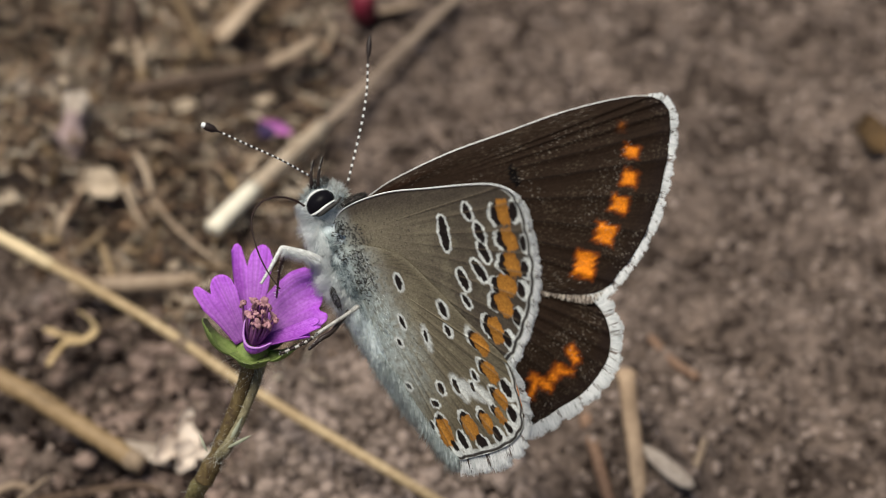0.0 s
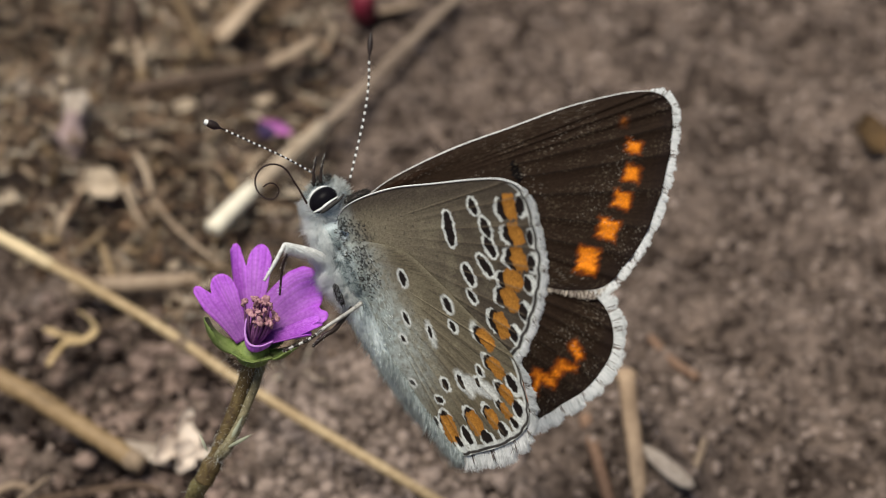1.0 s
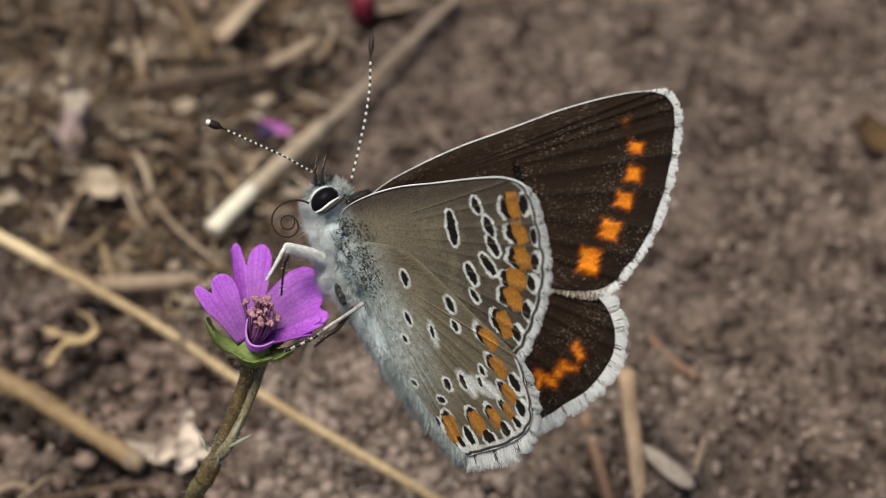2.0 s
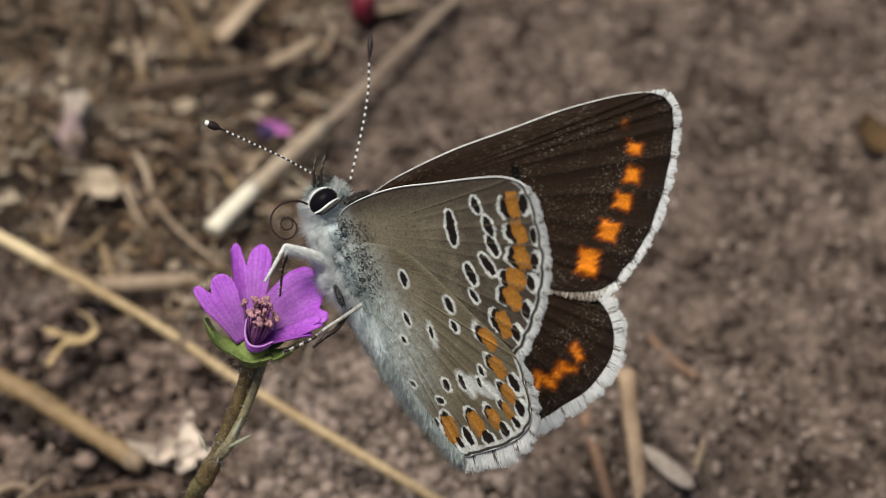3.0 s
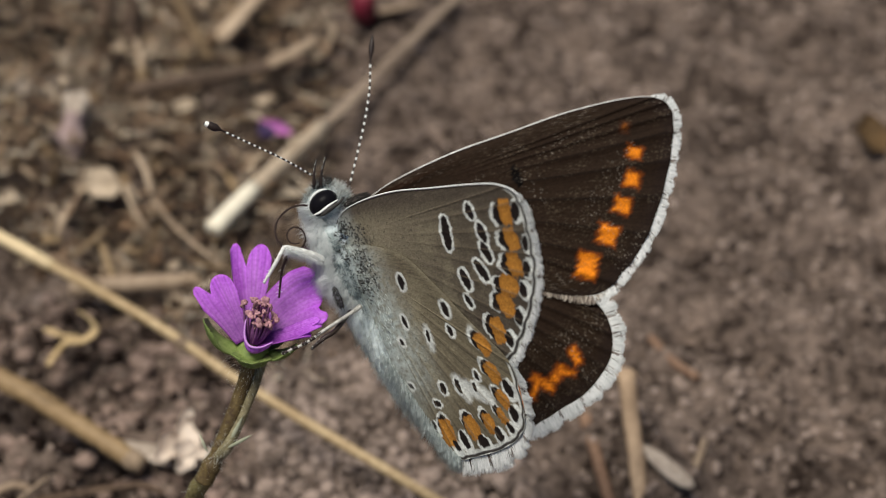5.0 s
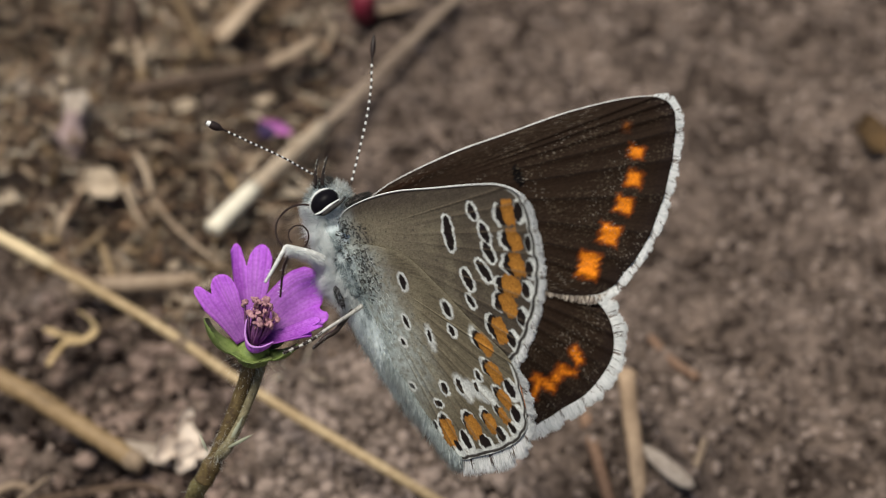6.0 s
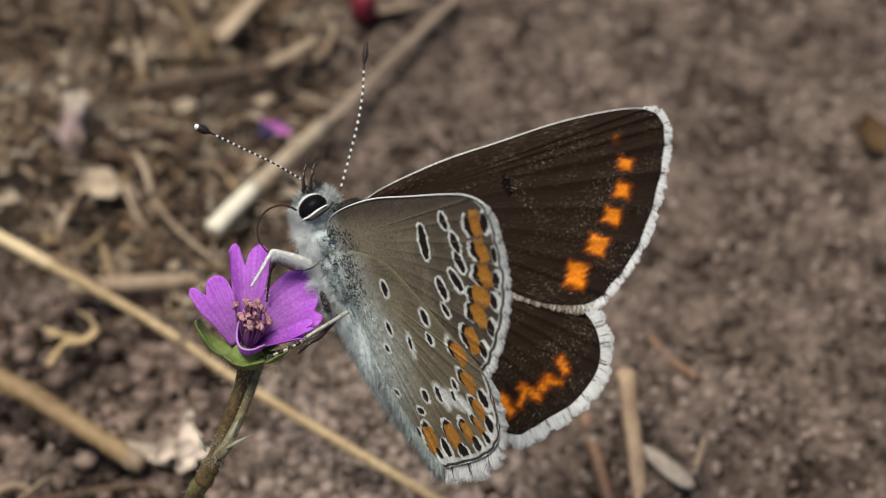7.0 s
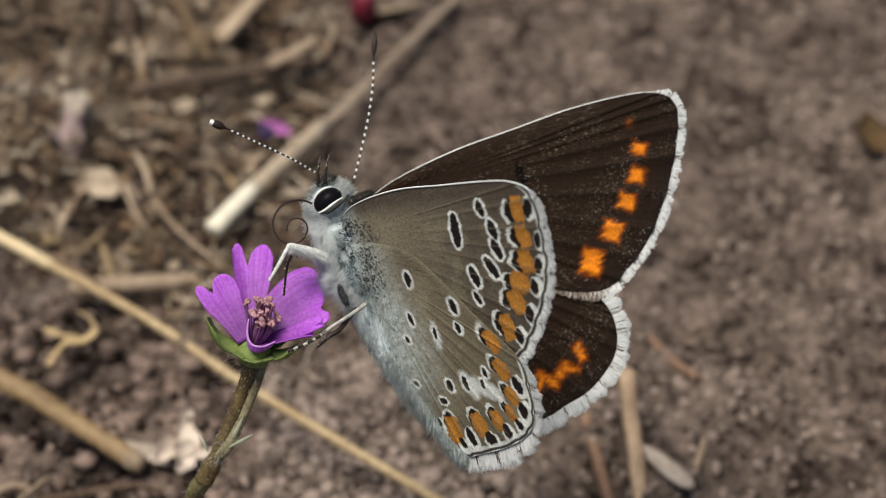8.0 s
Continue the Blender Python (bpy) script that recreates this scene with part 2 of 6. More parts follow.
def spline(points, steps):
    """Catmull-Rom through the points."""
    p = [Vector(q) for q in points]
    p = [2 * p[0] - p[1]] + p + [2 * p[-1] - p[-2]]
    out = []
    for i in range(1, len(p) - 2):
        for k in range(steps):
            t = k / steps
            out.append(0.5 * ((2 * p[i]) + (p[i + 1] - p[i - 1]) * t + (2 * p[i - 1] - 5 * p[i] + 4 * p[i + 1] - p[i + 2]) * t * t
                              + (3 * p[i] - p[i - 1] - 3 * p[i + 1] + p[i + 2]) * t ** 3))
    out.append(p[-2])
    return out


def tube(path, radius, sides=10, flat=1.0, rough=0.0, seed=0, ridges=0.0):
    """A tapered, slightly uneven tube along a path; radius is a number or a function of 0..1."""
    path = [Vector(p) for p in path]
    verts, faces = [], []
    n = len(path)
    up = Vector((0.3, 0.2, 1)).normalized()
    for i, p in enumerate(path):
        d = (path[min(i + 1, n - 1)] - path[max(i - 1, 0)]).normalized()
        a = up.cross(d)
        if a.length < 1e-4:
            a = Vector((1, 0, 0)).cross(d)
        a.normalize()
        b = d.cross(a).normalized()
        up = b
        r = radius(i / (n - 1)) if callable(radius) else radius
        for k in range(sides):
            w = 2 * math.pi * k / sides
            q = r * (1 + rough * noise.noise((p.x * 1.3 + seed, p.y * 1.3 + k * 0.7, p.z * 1.3)) + ridges * math.cos(w * 5))
            verts.append(p + (a * math.cos(w) + b * math.sin(w) * flat) * q)
    for i in range(n - 1):
        for k in range(sides):
            k2 = (k + 1) % sides
            faces.append((i * sides + k, i * sides + k2, (i + 1) * sides + k2, (i + 1) * sides + k))
    faces.append(tuple(range(sides - 1, -1, -1)))
    faces.append(tuple((n - 1) * sides + k for k in range(sides)))
    return verts, faces


def blob(centre, axes, rings=20, sides=28, rough=0.0, freq=1.0):
    """An uneven ellipsoid; axes are three half-axis vectors."""
    c = Vector(centre)
    ax = [Vector(a) for a in axes]
    verts, faces = [], []
    for i in range(rings + 1):
        u = math.pi * i / rings
        for k in range(sides):
            w = 2 * math.pi * k / sides
            q = ax[0] * math.cos(u) + (ax[1] * math.cos(w) + ax[2] * math.sin(w)) * math.sin(u)
            verts.append(c + q * (1 + rough * noise.noise((c + q) * freq)))
    for i in range(rings):
        for k in range(sides):
            k2 = (k + 1) % sides
            faces.append((i * sides + k, (i + 1) * sides + k, (i + 1) * sides + k2, i * sides + k2))
    return verts, faces


def hairs(roots, ways, lengths, width, bend=0.2, seed=1, blunt=0.0):
    """Many tapered, bent hairs in one mesh: numpy arrays of roots and directions in mm."""
    rng = np.random.default_rng(seed)
    roots, ways = np.asarray(roots, float), np.asarray(ways, float)
    ways /= np.linalg.norm(ways, axis=1, keepdims=True)
    n = len(roots)
    L = np.asarray(lengths, float).reshape(-1, 1) * np.ones((n, 1))
    side = np.cross(ways, rng.normal(size=(n, 3)))
    side /= np.linalg.norm(side, axis=1, keepdims=True)
    third = np.cross(ways, side)
    curl = (side * rng.normal(size=(n, 1)) + third * rng.normal(size=(n, 1))) * bend
    verts = np.zeros((n, 7, 3))
    for k in range(3):
        w = 2 * math.pi * k / 3
        ring = side * math.cos(w) + third * math.sin(w)
        verts[:, k] = roots + ring * width
        verts[:, 3 + k] = roots + ways * L * 0.5 + curl * L * 0.15 + ring * width * 0.8
    verts[:, 6] = roots + ways * L + curl * L * 0.6
    if blunt:
        # scales of a fringe: flat, with a blunt end
        flat = np.zeros((n, 8, 3))
        thin = np.array((0, 0, 1.0)) * width * 0.35
        wide = np.cross(ways, np.array((0, 0, 1.0)))
        for k, (q, f) in enumerate(((0.0, 0.8), (0.75, 1.15))):
            c = roots + ways * L * q + curl * L * 0.3 * q
            flat[:, 3 * k], flat[:, 3 * k + 1], flat[:, 3 * k + 2] = c - wide * width * f, c + wide * width * f, c + thin
        c = roots + ways * L + curl * L * 0.4
        flat[:, 6], flat[:, 7] = c - wide * width * blunt, c + wide * width * blunt
        tri = np.array([[0, 1, 4], [0, 4, 3], [1, 2, 5], [1, 5, 4], [2, 0, 3], [2, 3, 5], [3, 4, 7], [3, 7, 6], [4, 5, 7], [5, 6, 7], [5, 3, 6]])
        faces = (np.arange(n)[:, None, None] * 8 + tri[None]).reshape(-1, 3)
        return [tuple(v) for v in flat.reshape(-1, 3)], [tuple(int(i) for i in f) for f in faces]
    tri = np.array([[0, 1, 4], [0, 4, 3], [1, 2, 5], [1, 5, 4], [2, 0, 3], [2, 3, 5], [3, 4, 6], [4, 5, 6], [5, 3, 6]])
    faces = (np.arange(n)[:, None, None] * 7 + tri[None]).reshape(-1, 3)
    return [tuple(v) for v in verts.reshape(-1, 3)], [tuple(int(i) for i in f) for f in faces]


TABLE = np.random.default_rng(7).random((256, 256))


def grain(x, y):
    """Smooth two-dimensional value noise, 0..1."""
    xi, yi = np.floor(x).astype(int), np.floor(y).astype(int)
    fx, fy = x - xi, y - yi
    fx, fy = fx * fx * (3 - 2 * fx), fy * fy * (3 - 2 * fy)
    t = lambda i, j: TABLE[i % 256, j % 256]
    return (t(xi, yi) * (1 - fx) + t(xi + 1, yi) * fx) * (1 - fy) + (t(xi, yi + 1) * (1 - fx) + t(xi + 1, yi + 1) * fx) * fy


def step(lo, hi, x):
    t = np.clip((x - lo) / (hi - lo), 0, 1)
    return t * t * (3 - 2 * t)


# ---- ground ----
HOLLOWS = ((-20.8, 19.2, 2.2, 3.4), (-19.4, 33.6, 2.6, 3.0), (-17.4, 47.0, 2.6, 2.6), (-12.5, 46.0, 2.4, 2.4), (-27.4, 52.0, 3.0, 3.0), (-24.0, 32.0, 2.0, 2.0), (-18.0, 24.6, 1.8, 2.4), (-17.5, 12.0, 1.6, 1.6))


def height(x, y):
    """Soil relief in mm, with a few hollows under the litter."""
    pits = sum(d * math.exp(-((x - u) ** 2 + (y - v) ** 2) / (r * r)) for u, v, r, d in HOLLOWS)
    calm = 1 - 0.5 * math.exp(-((x + 3.5) / 6) ** 4 - ((y - 15) / 7) ** 4)      # flatter round the plant, which takes out dark pits
    return (-pits + 1.7 * noise.noise((x / 14, y / 14, 0.3)) + 1.5 * calm * noise.noise((x / 4.5, y / 4.5, 5.1))
            - (2.2 * max(0.0, noise.noise((x / 3.1, y / 3.1, 7.7))) if x < -9.5 else 0.0) + 0.85 * calm * noise.noise((x / 1.7, y / 1.7, 9.4)) + 0.34 * noise.noise((x / 0.75, y / 0.75, 2.2)))


def soil_sheet():
    def line(lo, hi, pitch):
        inner = list(np.arange(lo, hi, pitch))
        out, gap, a, b = [], pitch, lo, hi
        while b < 4.0e5:
            gap *= 1.35
            a, b = a - gap, b + gap
            out.append((a, b))
        return [p[0] for p in reversed(out)] + inner + [p[1] for p in out]
    xs, ys = line(-34, 34, 0.24), line(6, 64, 0.24)
    verts = []
    for y in ys:
        for x in xs:
            fade = 1.0 if abs(x) < 60 and -40 < y < 110 else 0.0
            verts.append((x, y, height(x, y) if fade else -2.0))
    w = len(xs)
    faces = [(j * w + i, j * w + i + 1, (j + 1) * w + i + 1, (j + 1) * w + i) for j in range(len(ys) - 1) for i in range(w - 1)]
    return verts, faces


thing("ground", soil_sheet(), SOIL, "bare brown crumbly soil with small clods", "ground", kind="structure")


def crumbs(count, low, more, power, where, seed):
    """Loose crumbs and clods on the soil, each an uneven lump."""
    rng = random.Random(seed)
    bm = bmesh.new()
    bmesh.ops.create_icosphere(bm, subdivisions=1, radius=1)
    base_v = [v.co.copy() for v in bm.verts]
    base_f = [tuple(v.index for v in f.verts) for f in bm.faces]
    bm.free()
    verts, faces = [], []
    for i in range(count):
        x, y = where(rng)
        r = low + more * rng.random() ** power
        c = Vector((x, y, height(x, y) + r * 0.2))
        sq = Vector((rng.uniform(0.7, 1.3), rng.uniform(0.7, 1.3), rng.uniform(0.5, 0.9)))
        k = len(verts)
        for v in base_v:
            q = Vector((v.x * sq.x, v.y * sq.y, v.z * sq.z)) * r * (1 + 0.5 * noise.noise(v * 1.4 + Vector((i * 3.1, 0, 0))))
            verts.append(c + q)
        faces.extend([tuple(a + k for a in f) for f in base_f])
    return verts, faces


thing("soil_crumbs", crumbs(20000, 0.06, 0.27, 3.2, lambda g: (g.uniform(-34, 34), g.uniform(8, 64)), 4), CRUMB, "loose brown crumbs of soil on the ground", "soil", kind="stuff")
# Paler crumbs added to lighten the ground in the butterfly's shade.
thing("loose_crumbs", crumbs(2600, 0.12, 0.42, 2.4, lambda g: (g.uniform(-9.5, 4.0), g.uniform(8, 22)), 8), LOOSE, "paler soil crumbs brightening the shaded ground round the plant", "soil", kind="stuff")
thing("soil_clods", crumbs(1100, 0.14, 0.5, 2.2, lambda g: (g.uniform(-27, -10.5), g.uniform(8, 27)), 6), CLOD, "pinkish-grey crumbled clods on bare soil", "soil", kind="stuff")


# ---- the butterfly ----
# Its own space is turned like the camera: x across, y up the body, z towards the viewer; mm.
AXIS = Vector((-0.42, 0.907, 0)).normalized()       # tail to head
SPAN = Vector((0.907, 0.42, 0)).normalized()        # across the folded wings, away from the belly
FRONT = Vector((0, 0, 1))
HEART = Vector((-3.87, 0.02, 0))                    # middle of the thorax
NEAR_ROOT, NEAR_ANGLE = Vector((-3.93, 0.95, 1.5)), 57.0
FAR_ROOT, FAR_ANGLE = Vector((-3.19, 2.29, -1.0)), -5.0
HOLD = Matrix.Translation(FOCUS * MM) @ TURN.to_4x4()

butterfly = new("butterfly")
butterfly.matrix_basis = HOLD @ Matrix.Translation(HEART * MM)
tagged(butterfly, "small brown butterfly with orange-spotted half-open wings on a purple flower", "butterfly")


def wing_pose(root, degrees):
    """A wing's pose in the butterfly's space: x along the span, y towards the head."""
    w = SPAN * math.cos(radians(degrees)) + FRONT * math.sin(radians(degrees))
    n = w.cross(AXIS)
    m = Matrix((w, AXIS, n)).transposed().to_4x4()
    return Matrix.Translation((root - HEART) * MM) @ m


def wing_grid(outline, centre, rows, cols, margin):
    """A fan of points from the wing's base to its outline. margin: the control points between which the outer edge lies."""
    seg = 40
    curve = np.array([tuple(v) for v in spline([(*p, 0) for p in outline], seg)])[:, :2]
    weight = np.ones(len(curve))
    weight[margin[0] * seg:margin[1] * seg] = 3.2
    d = np.hypot(*np.diff(curve, axis=0).T) * 0.5 * (weight[1:] + weight[:-1])
    s = np.concatenate([[0], np.cumsum(d)])
    at = np.linspace(0, s[-1], cols)
    edge = np.stack([np.interp(at, s, curve[:, 0]), np.interp(at, s, curve[:, 1])], 1)
    pos = np.interp(at, s, np.arange(len(curve)) / seg)      # in control points
    r = np.linspace(0, 1, rows) ** 0.85
    c = np.array(centre)
    pts = c + (edge - c)[None] * r[:, None, None]
    reach = np.hypot(*(edge - c).T)[None] * np.ones((rows, 1))
    return pts[..., 0], pts[..., 1], r[:, None] * np.ones((1, cols)), pos[None] * np.ones((rows, 1)), reach, edge, pos


def wing_mesh(name, e, a, relief, colour, mat):
    rows, cols = e.shape
    n = rows * cols
    verts = np.stack([e, a, relief], -1).reshape(-1, 3) * MM
    me = bpy.data.meshes.new(name)
    idx = np.arange(n).reshape(rows, cols)
    quads = np.stack([idx[:-1, :-1], idx[1:, :-1], idx[1:, 1:], idx[:-1, 1:]], -1).reshape(-1, 4)
    me.vertices.add(n)
    me.vertices.foreach_set("co", verts.ravel())
    me.loops.add(quads.size)
    me.loops.foreach_set("vertex_index", quads.ravel())
    me.polygons.add(len(quads))
    me.polygons.foreach_set("loop_start", np.arange(0, quads.size, 4))
    me.update(calc_edges=True)
    me.polygons.foreach_set("use_smooth", np.ones(len(quads), bool))
    at = me.attributes.new("scales", "FLOAT_COLOR", "POINT")
    col = np.ones((n, 4))
    col[:, :3] = colour.reshape(-1, 3)
    at.data.foreach_set("color", col.ravel())
    me.materials.append(mat)
    return me


def lay(colour, amount, paint):
    """Lay a paint over the colour by the amount 0..1."""
    return colour + (np.array(paint) - colour) * np.clip(amount, 0, 1)[..., None]


def rod(e, a, squeeze, mark):
    """Distance from a mark's core line less its half width, in mm, with the span squeezed."""
    x1, y1, x2, y2, w = mark
    px, py = e * squeeze, a
    ax, ay, bx, by = x1 * squeeze, y1, x2 * squeeze, y2
    dx, dy = bx - ax, by - ay
    t = np.clip(((px - ax) * dx + (py - ay) * dy) / (dx * dx + dy * dy + 1e-9), 0, 1)
    taper = 1 - 0.45 * np.abs(2 * t - 1) ** 2
    return np.hypot(px - ax - t * dx, py - ay - t * dy) - w * squeeze / 2 * taper


def block(e, a, mark):
    """Like rod, but square-ended, as marks that fill the cell between two veins are."""
    x1, y1, x2, y2, w = mark
    dx, dy = x2 - x1, y2 - y1
    size = math.hypot(dx, dy)
    dx, dy = dx / size, dy / size
    px, py = e - (x1 + x2) / 2, a - (y1 + y2) / 2
    along, over = np.abs(px * dx + py * dy) - size / 2 - w * 0.22, np.abs(py * dx - px * dy) - w * 0.42
    return np.maximum(along, over)


def vein_lines(pos, r, ends, start):
    """Closeness to the veins, which run straight out to the given places of the outline."""
    v = np.zeros_like(pos)
    for p in ends:
        v = np.maximum(v, np.exp(-((pos - p) / 0.045) ** 2) * step(start, start + 0.1, r))
    return v


def fringe(name, edge, pos, span, ends, centre, length, count, parent, dark_share, seed, lift=0.0, grow=(1.0, 1.0), tuft=0.15, mat=None):
    """Fringe scales along the outer edge, drawn together into small pointed tufts, darker and shorter where veins end."""
    rng = np.random.default_rng(seed)
    fine = np.linspace(span[0], span[1], 1500)
    fx, fy = np.interp(fine, pos, edge[:, 0]), np.interp(fine, pos, edge[:, 1])
    arc = np.concatenate([[0], np.cumsum(np.hypot(np.diff(fx), np.diff(fy)))])
    u = rng.uniform(0, arc[-1], count)
    s = np.interp(u, arc, fine)
    tufts = int(arc[-1] / tuft) + 2
    which = np.clip((u / tuft).astype(int), 0, tufts - 1)
    middle = (np.arange(tufts) + rng.uniform(0.25, 0.75, tufts)) * tuft
    reach = rng.uniform(0.80, 1.10, tufts)
    lean = rng.normal(0.08, 0.05, tufts)
    x, y = np.interp(s, pos, edge[:, 0]), np.interp(s, pos, edge[:, 1])
    x2, y2 = np.interp(s + 0.02, pos, edge[:, 0]), np.interp(s + 0.02, pos, edge[:, 1])
    t = np.stack([x2 - x, y2 - y], 1)
    t /= np.linalg.norm(t, axis=1, keepdims=True) + 1e-9
    out = np.stack([-t[:, 1], t[:, 0]], 1)
    out *= np.sign(((np.stack([x, y], 1) - np.array(centre)) * out).sum(1))[:, None]
    gather = (middle[which] - u) / length * 0.32
    ways = np.concatenate([out + t * (gather + lean[which] + rng.normal(0, 0.13, count))[:, None], rng.normal(lift, 0.07, (count, 1))], 1)
    roots = np.stack([x, y, rng.normal(0, 0.02, count)], 1) - ways * 0.06
    near_vein = np.max([np.exp(-((s - p) / 0.08) ** 2) for p in ends], 0)
    edge_fade = np.minimum(1, np.minimum(0.2 + 1.1 * (s - span[0]), 0.45 + 3 * (span[1] - s)))
    L = length * rng.uniform(0.62, 1.12, count) * reach[which] * edge_fade * (1 - 0.22 * near_vein) * np.interp(s, [span[0], span[0] + 0.35 * (span[1] - span[0]), span[0] + 0.55 * (span[1] - span[0]), span[1]], [grow[0], grow[0], grow[1], grow[1]])
    dark = rng.random(count) < dark_share * near_vein + 0.02
    part(name, hairs(roots[~dark], ways[~dark], L[~dark], 0.014, 0.10, seed, 0.25), mat or FRINGE, parent, "white fringe of fine scales" if mat is None else "pale brown hair on the trailing edge", smooth=False)
    if dark.sum() > 3:
        part("fringe_mark", hairs(roots[dark], ways[dark], L[dark] * 0.92, 0.018, 0.08, seed + 1, 0.35), FRINGE_DARK, parent, "brown marks in the fringe", smooth=False)


# crowded dark scales at the wing bases: place and reach
SPECKLED = ((-0.15, 0.15, 0.6, 0.5), (0.5, -0.3, 0.8, 0.4), (1.3, -0.75, 0.8, 0.3), (0.3, -1.5, 0.9, 0.6), (0.0, -2.4, 0.8, 0.6), (-1.1, -1.4, 0.7, 0.9))
WHITE = (0.76, 0.78, 0.74)
BLACK = (0.014, 0.009, 0.008)
ORANGE = (0.43, 0.180, 0.030)


def underside(e, a, r, pos, reach, spots, lunules, dots, veins, vein_start, dust, rim, tone=(0.084, 0.065, 0.049), line=0.13, squeeze=0.56, pale=(), mottle=0.4, bold=1.0):
    """Grey-brown underside: ringed black spots, orange lunules, white edges, dusted base."""
    jx = (grain(e * 9, a * 9) - 0.5) * 0.10 + (grain(e * 25 + 9, a * 25) - 0.5) * 0.035
    jy = (grain(e * 9 + 40, a * 9 + 17) - 0.5) * 0.08 + (grain(e * 25 + 60, a * 25) - 0.5) * 0.03
    fe, fa = e + jx, a + jy
    streak = grain(pos * 26, r * 9) * 0.6 + grain(pos * 60 + 30, r * 18) * 0.4
    colour = np.ones(e.shape + (3,)) * np.array(tone)
    colour = lay(colour, 0.15 + 0.3 * step(0.3, 0.8, streak), (0.150, 0.122, 0.086))
    colour = lay(colour, 0.5 * step(0.55, 0.8, grain(pos * 18 + 77, r * 5)), (0.066, 0.052, 0.039))
    colour = lay(colour, 0.8 * step(0.85, 0.1, r), (0.285, 0.243, 0.165))
    colour = lay(colour, mottle * step(0.45, 0.8, grain(e * 1.1 + 11, a * 1.3) * 0.75 + 0.25 * grain(e * 6, a * 6)) * step(1.1, 0.5, r), (0.28, 0.245, 0.165))
    gap = (1 - r) * reach
    lunules = [(m[0] + 0.09 * (m[2] - m[0]), m[1] + 0.09 * (m[3] - m[1]), m[2] - 0.09 * (m[2] - m[0]), m[3] - 0.09 * (m[3] - m[1]), m[4]) for m in lunules]
    for m in pale:
        d = rod(fe, fa, squeeze, m)
        colour = lay(colour, step(0.12, -0.10, d) * 0.9, WHITE)
    # dusted base
    dusty = step(dust, -0.4, e + 0.10 * (a + 3)) * step(-9.0, -5.0, a) * (0.35 + 0.8 * grain(e * 4, a * 6))
    colour = lay(colour, dusty * 0.95, (0.56, 0.63, 0.61))
    # white edging behind the lunules and round the outer dots
    for m in lunules:
        ux, uy = -(m[0] + m[2]) / 2 * squeeze, -1.0 - (m[1] + m[3]) / 2
        size = math.hypot(ux, uy)
        ux, uy = ux / size / squeeze, uy / size
        colour = lay(colour, step(0.05, -0.01, rod(fe - 0.37 * ux, fa - 0.37 * uy, squeeze, m)) * 0.9, WHITE)
        colour = lay(colour, step(0.04, -0.02, rod(fe - 0.24 * ux, fa - 0.24 * uy, squeeze, m)), BLACK)
    for m in dots:
        ux, uy = -(m[0] + m[2]) / 2 * squeeze, -1.0 - (m[1] + m[3]) / 2
        size = math.hypot(ux, uy)
        colour = lay(colour, step(0.15, 0.09, rod(fe + 0.10 * ux / size / squeeze, fa + 0.10 * uy / size, squeeze, m)), WHITE)
    for m in spots:
        d = rod(fe, fa, squeeze, m)
        thick = 0.09 + 0.03 * (grain(fe * 4, fa * 4) - 0.5)
        colour = lay(colour, step(thick + 0.05, thick - 0.02, d), WHITE)
    for m in lunules:
        d = 0.5 * rod(fe, fa, squeeze, m) + 0.5 * block(fe, fa, m) + 0.10 * (grain(e * 5 + 3, a * 7) - 0.5)
        colour = lay(colour, step(0.07, -0.02, d), ORANGE)
        colour = lay(colour, step(-0.02, -0.2, d) * 0.3 * grain(e * 14, a * 14), (0.78, 0.38, 0.07))
    for m in list(dots) + list(spots):
        colour = lay(colour, step(0.035, -0.015, rod(fe, fa, squeeze, m)), BLACK)
    vein = vein_lines(pos, r, veins, vein_start)
    colour = lay(colour, 0.4 * vein * step(0.25, 0.8, gap), (0.24, 0.19, 0.13))
    # pale edge with a thin dark line
    wob = 0.05 * (grain(pos * 12, r * 0 + 3) - 0.5)
    edge_on = step(rim[0], rim[0] + 0.4, pos) * step(rim[1], rim[1] - 0.3, pos)
    colour = lay(colour, step(0.36 * bold, 0.26 * bold, gap + wob) * 0.8 * edge_on, WHITE)
    scallop = np.max([np.exp(-((pos - p) / 0.2) ** 2) for p in veins], 0)
    colour = lay(colour, step(0.085 * bold, 0.045 * bold, np.abs(gap + wob * 0.5 - line - 0.05 * scallop)) * 0.95 * edge_on, (0.026, 0.018, 0.016))
    crowd = np.zeros_like(e)
    for x, y, sx, sy in SPECKLED:
        crowd = np.maximum(crowd, np.exp(-((e - x) / sx) ** 2 - ((a - y) / sy) ** 2))
    speck = step(0.74, 0.84, grain(e * 9 + 3, a * 13) * 0.75 + 0.25 * grain(e * 21, a * 27) + 0.30 * crowd) * step(dust + 0.8, 0.4, e) * step(-3.8, -2.7, a)
    colour = lay(colour, crowd * 0.2 * grain(e * 5 + 8, a * 6), (0.07, 0.085, 0.095))
    colour = lay(colour, speck * 0.85, (0.022, 0.020, 0.020))
    loose = step(0.84, 0.92, grain(e * 10 + 13, a * 13)) * step(0.9, 0.4, r)
    return lay(colour, loose * 0.55, (0.045, 0.038, 0.030))


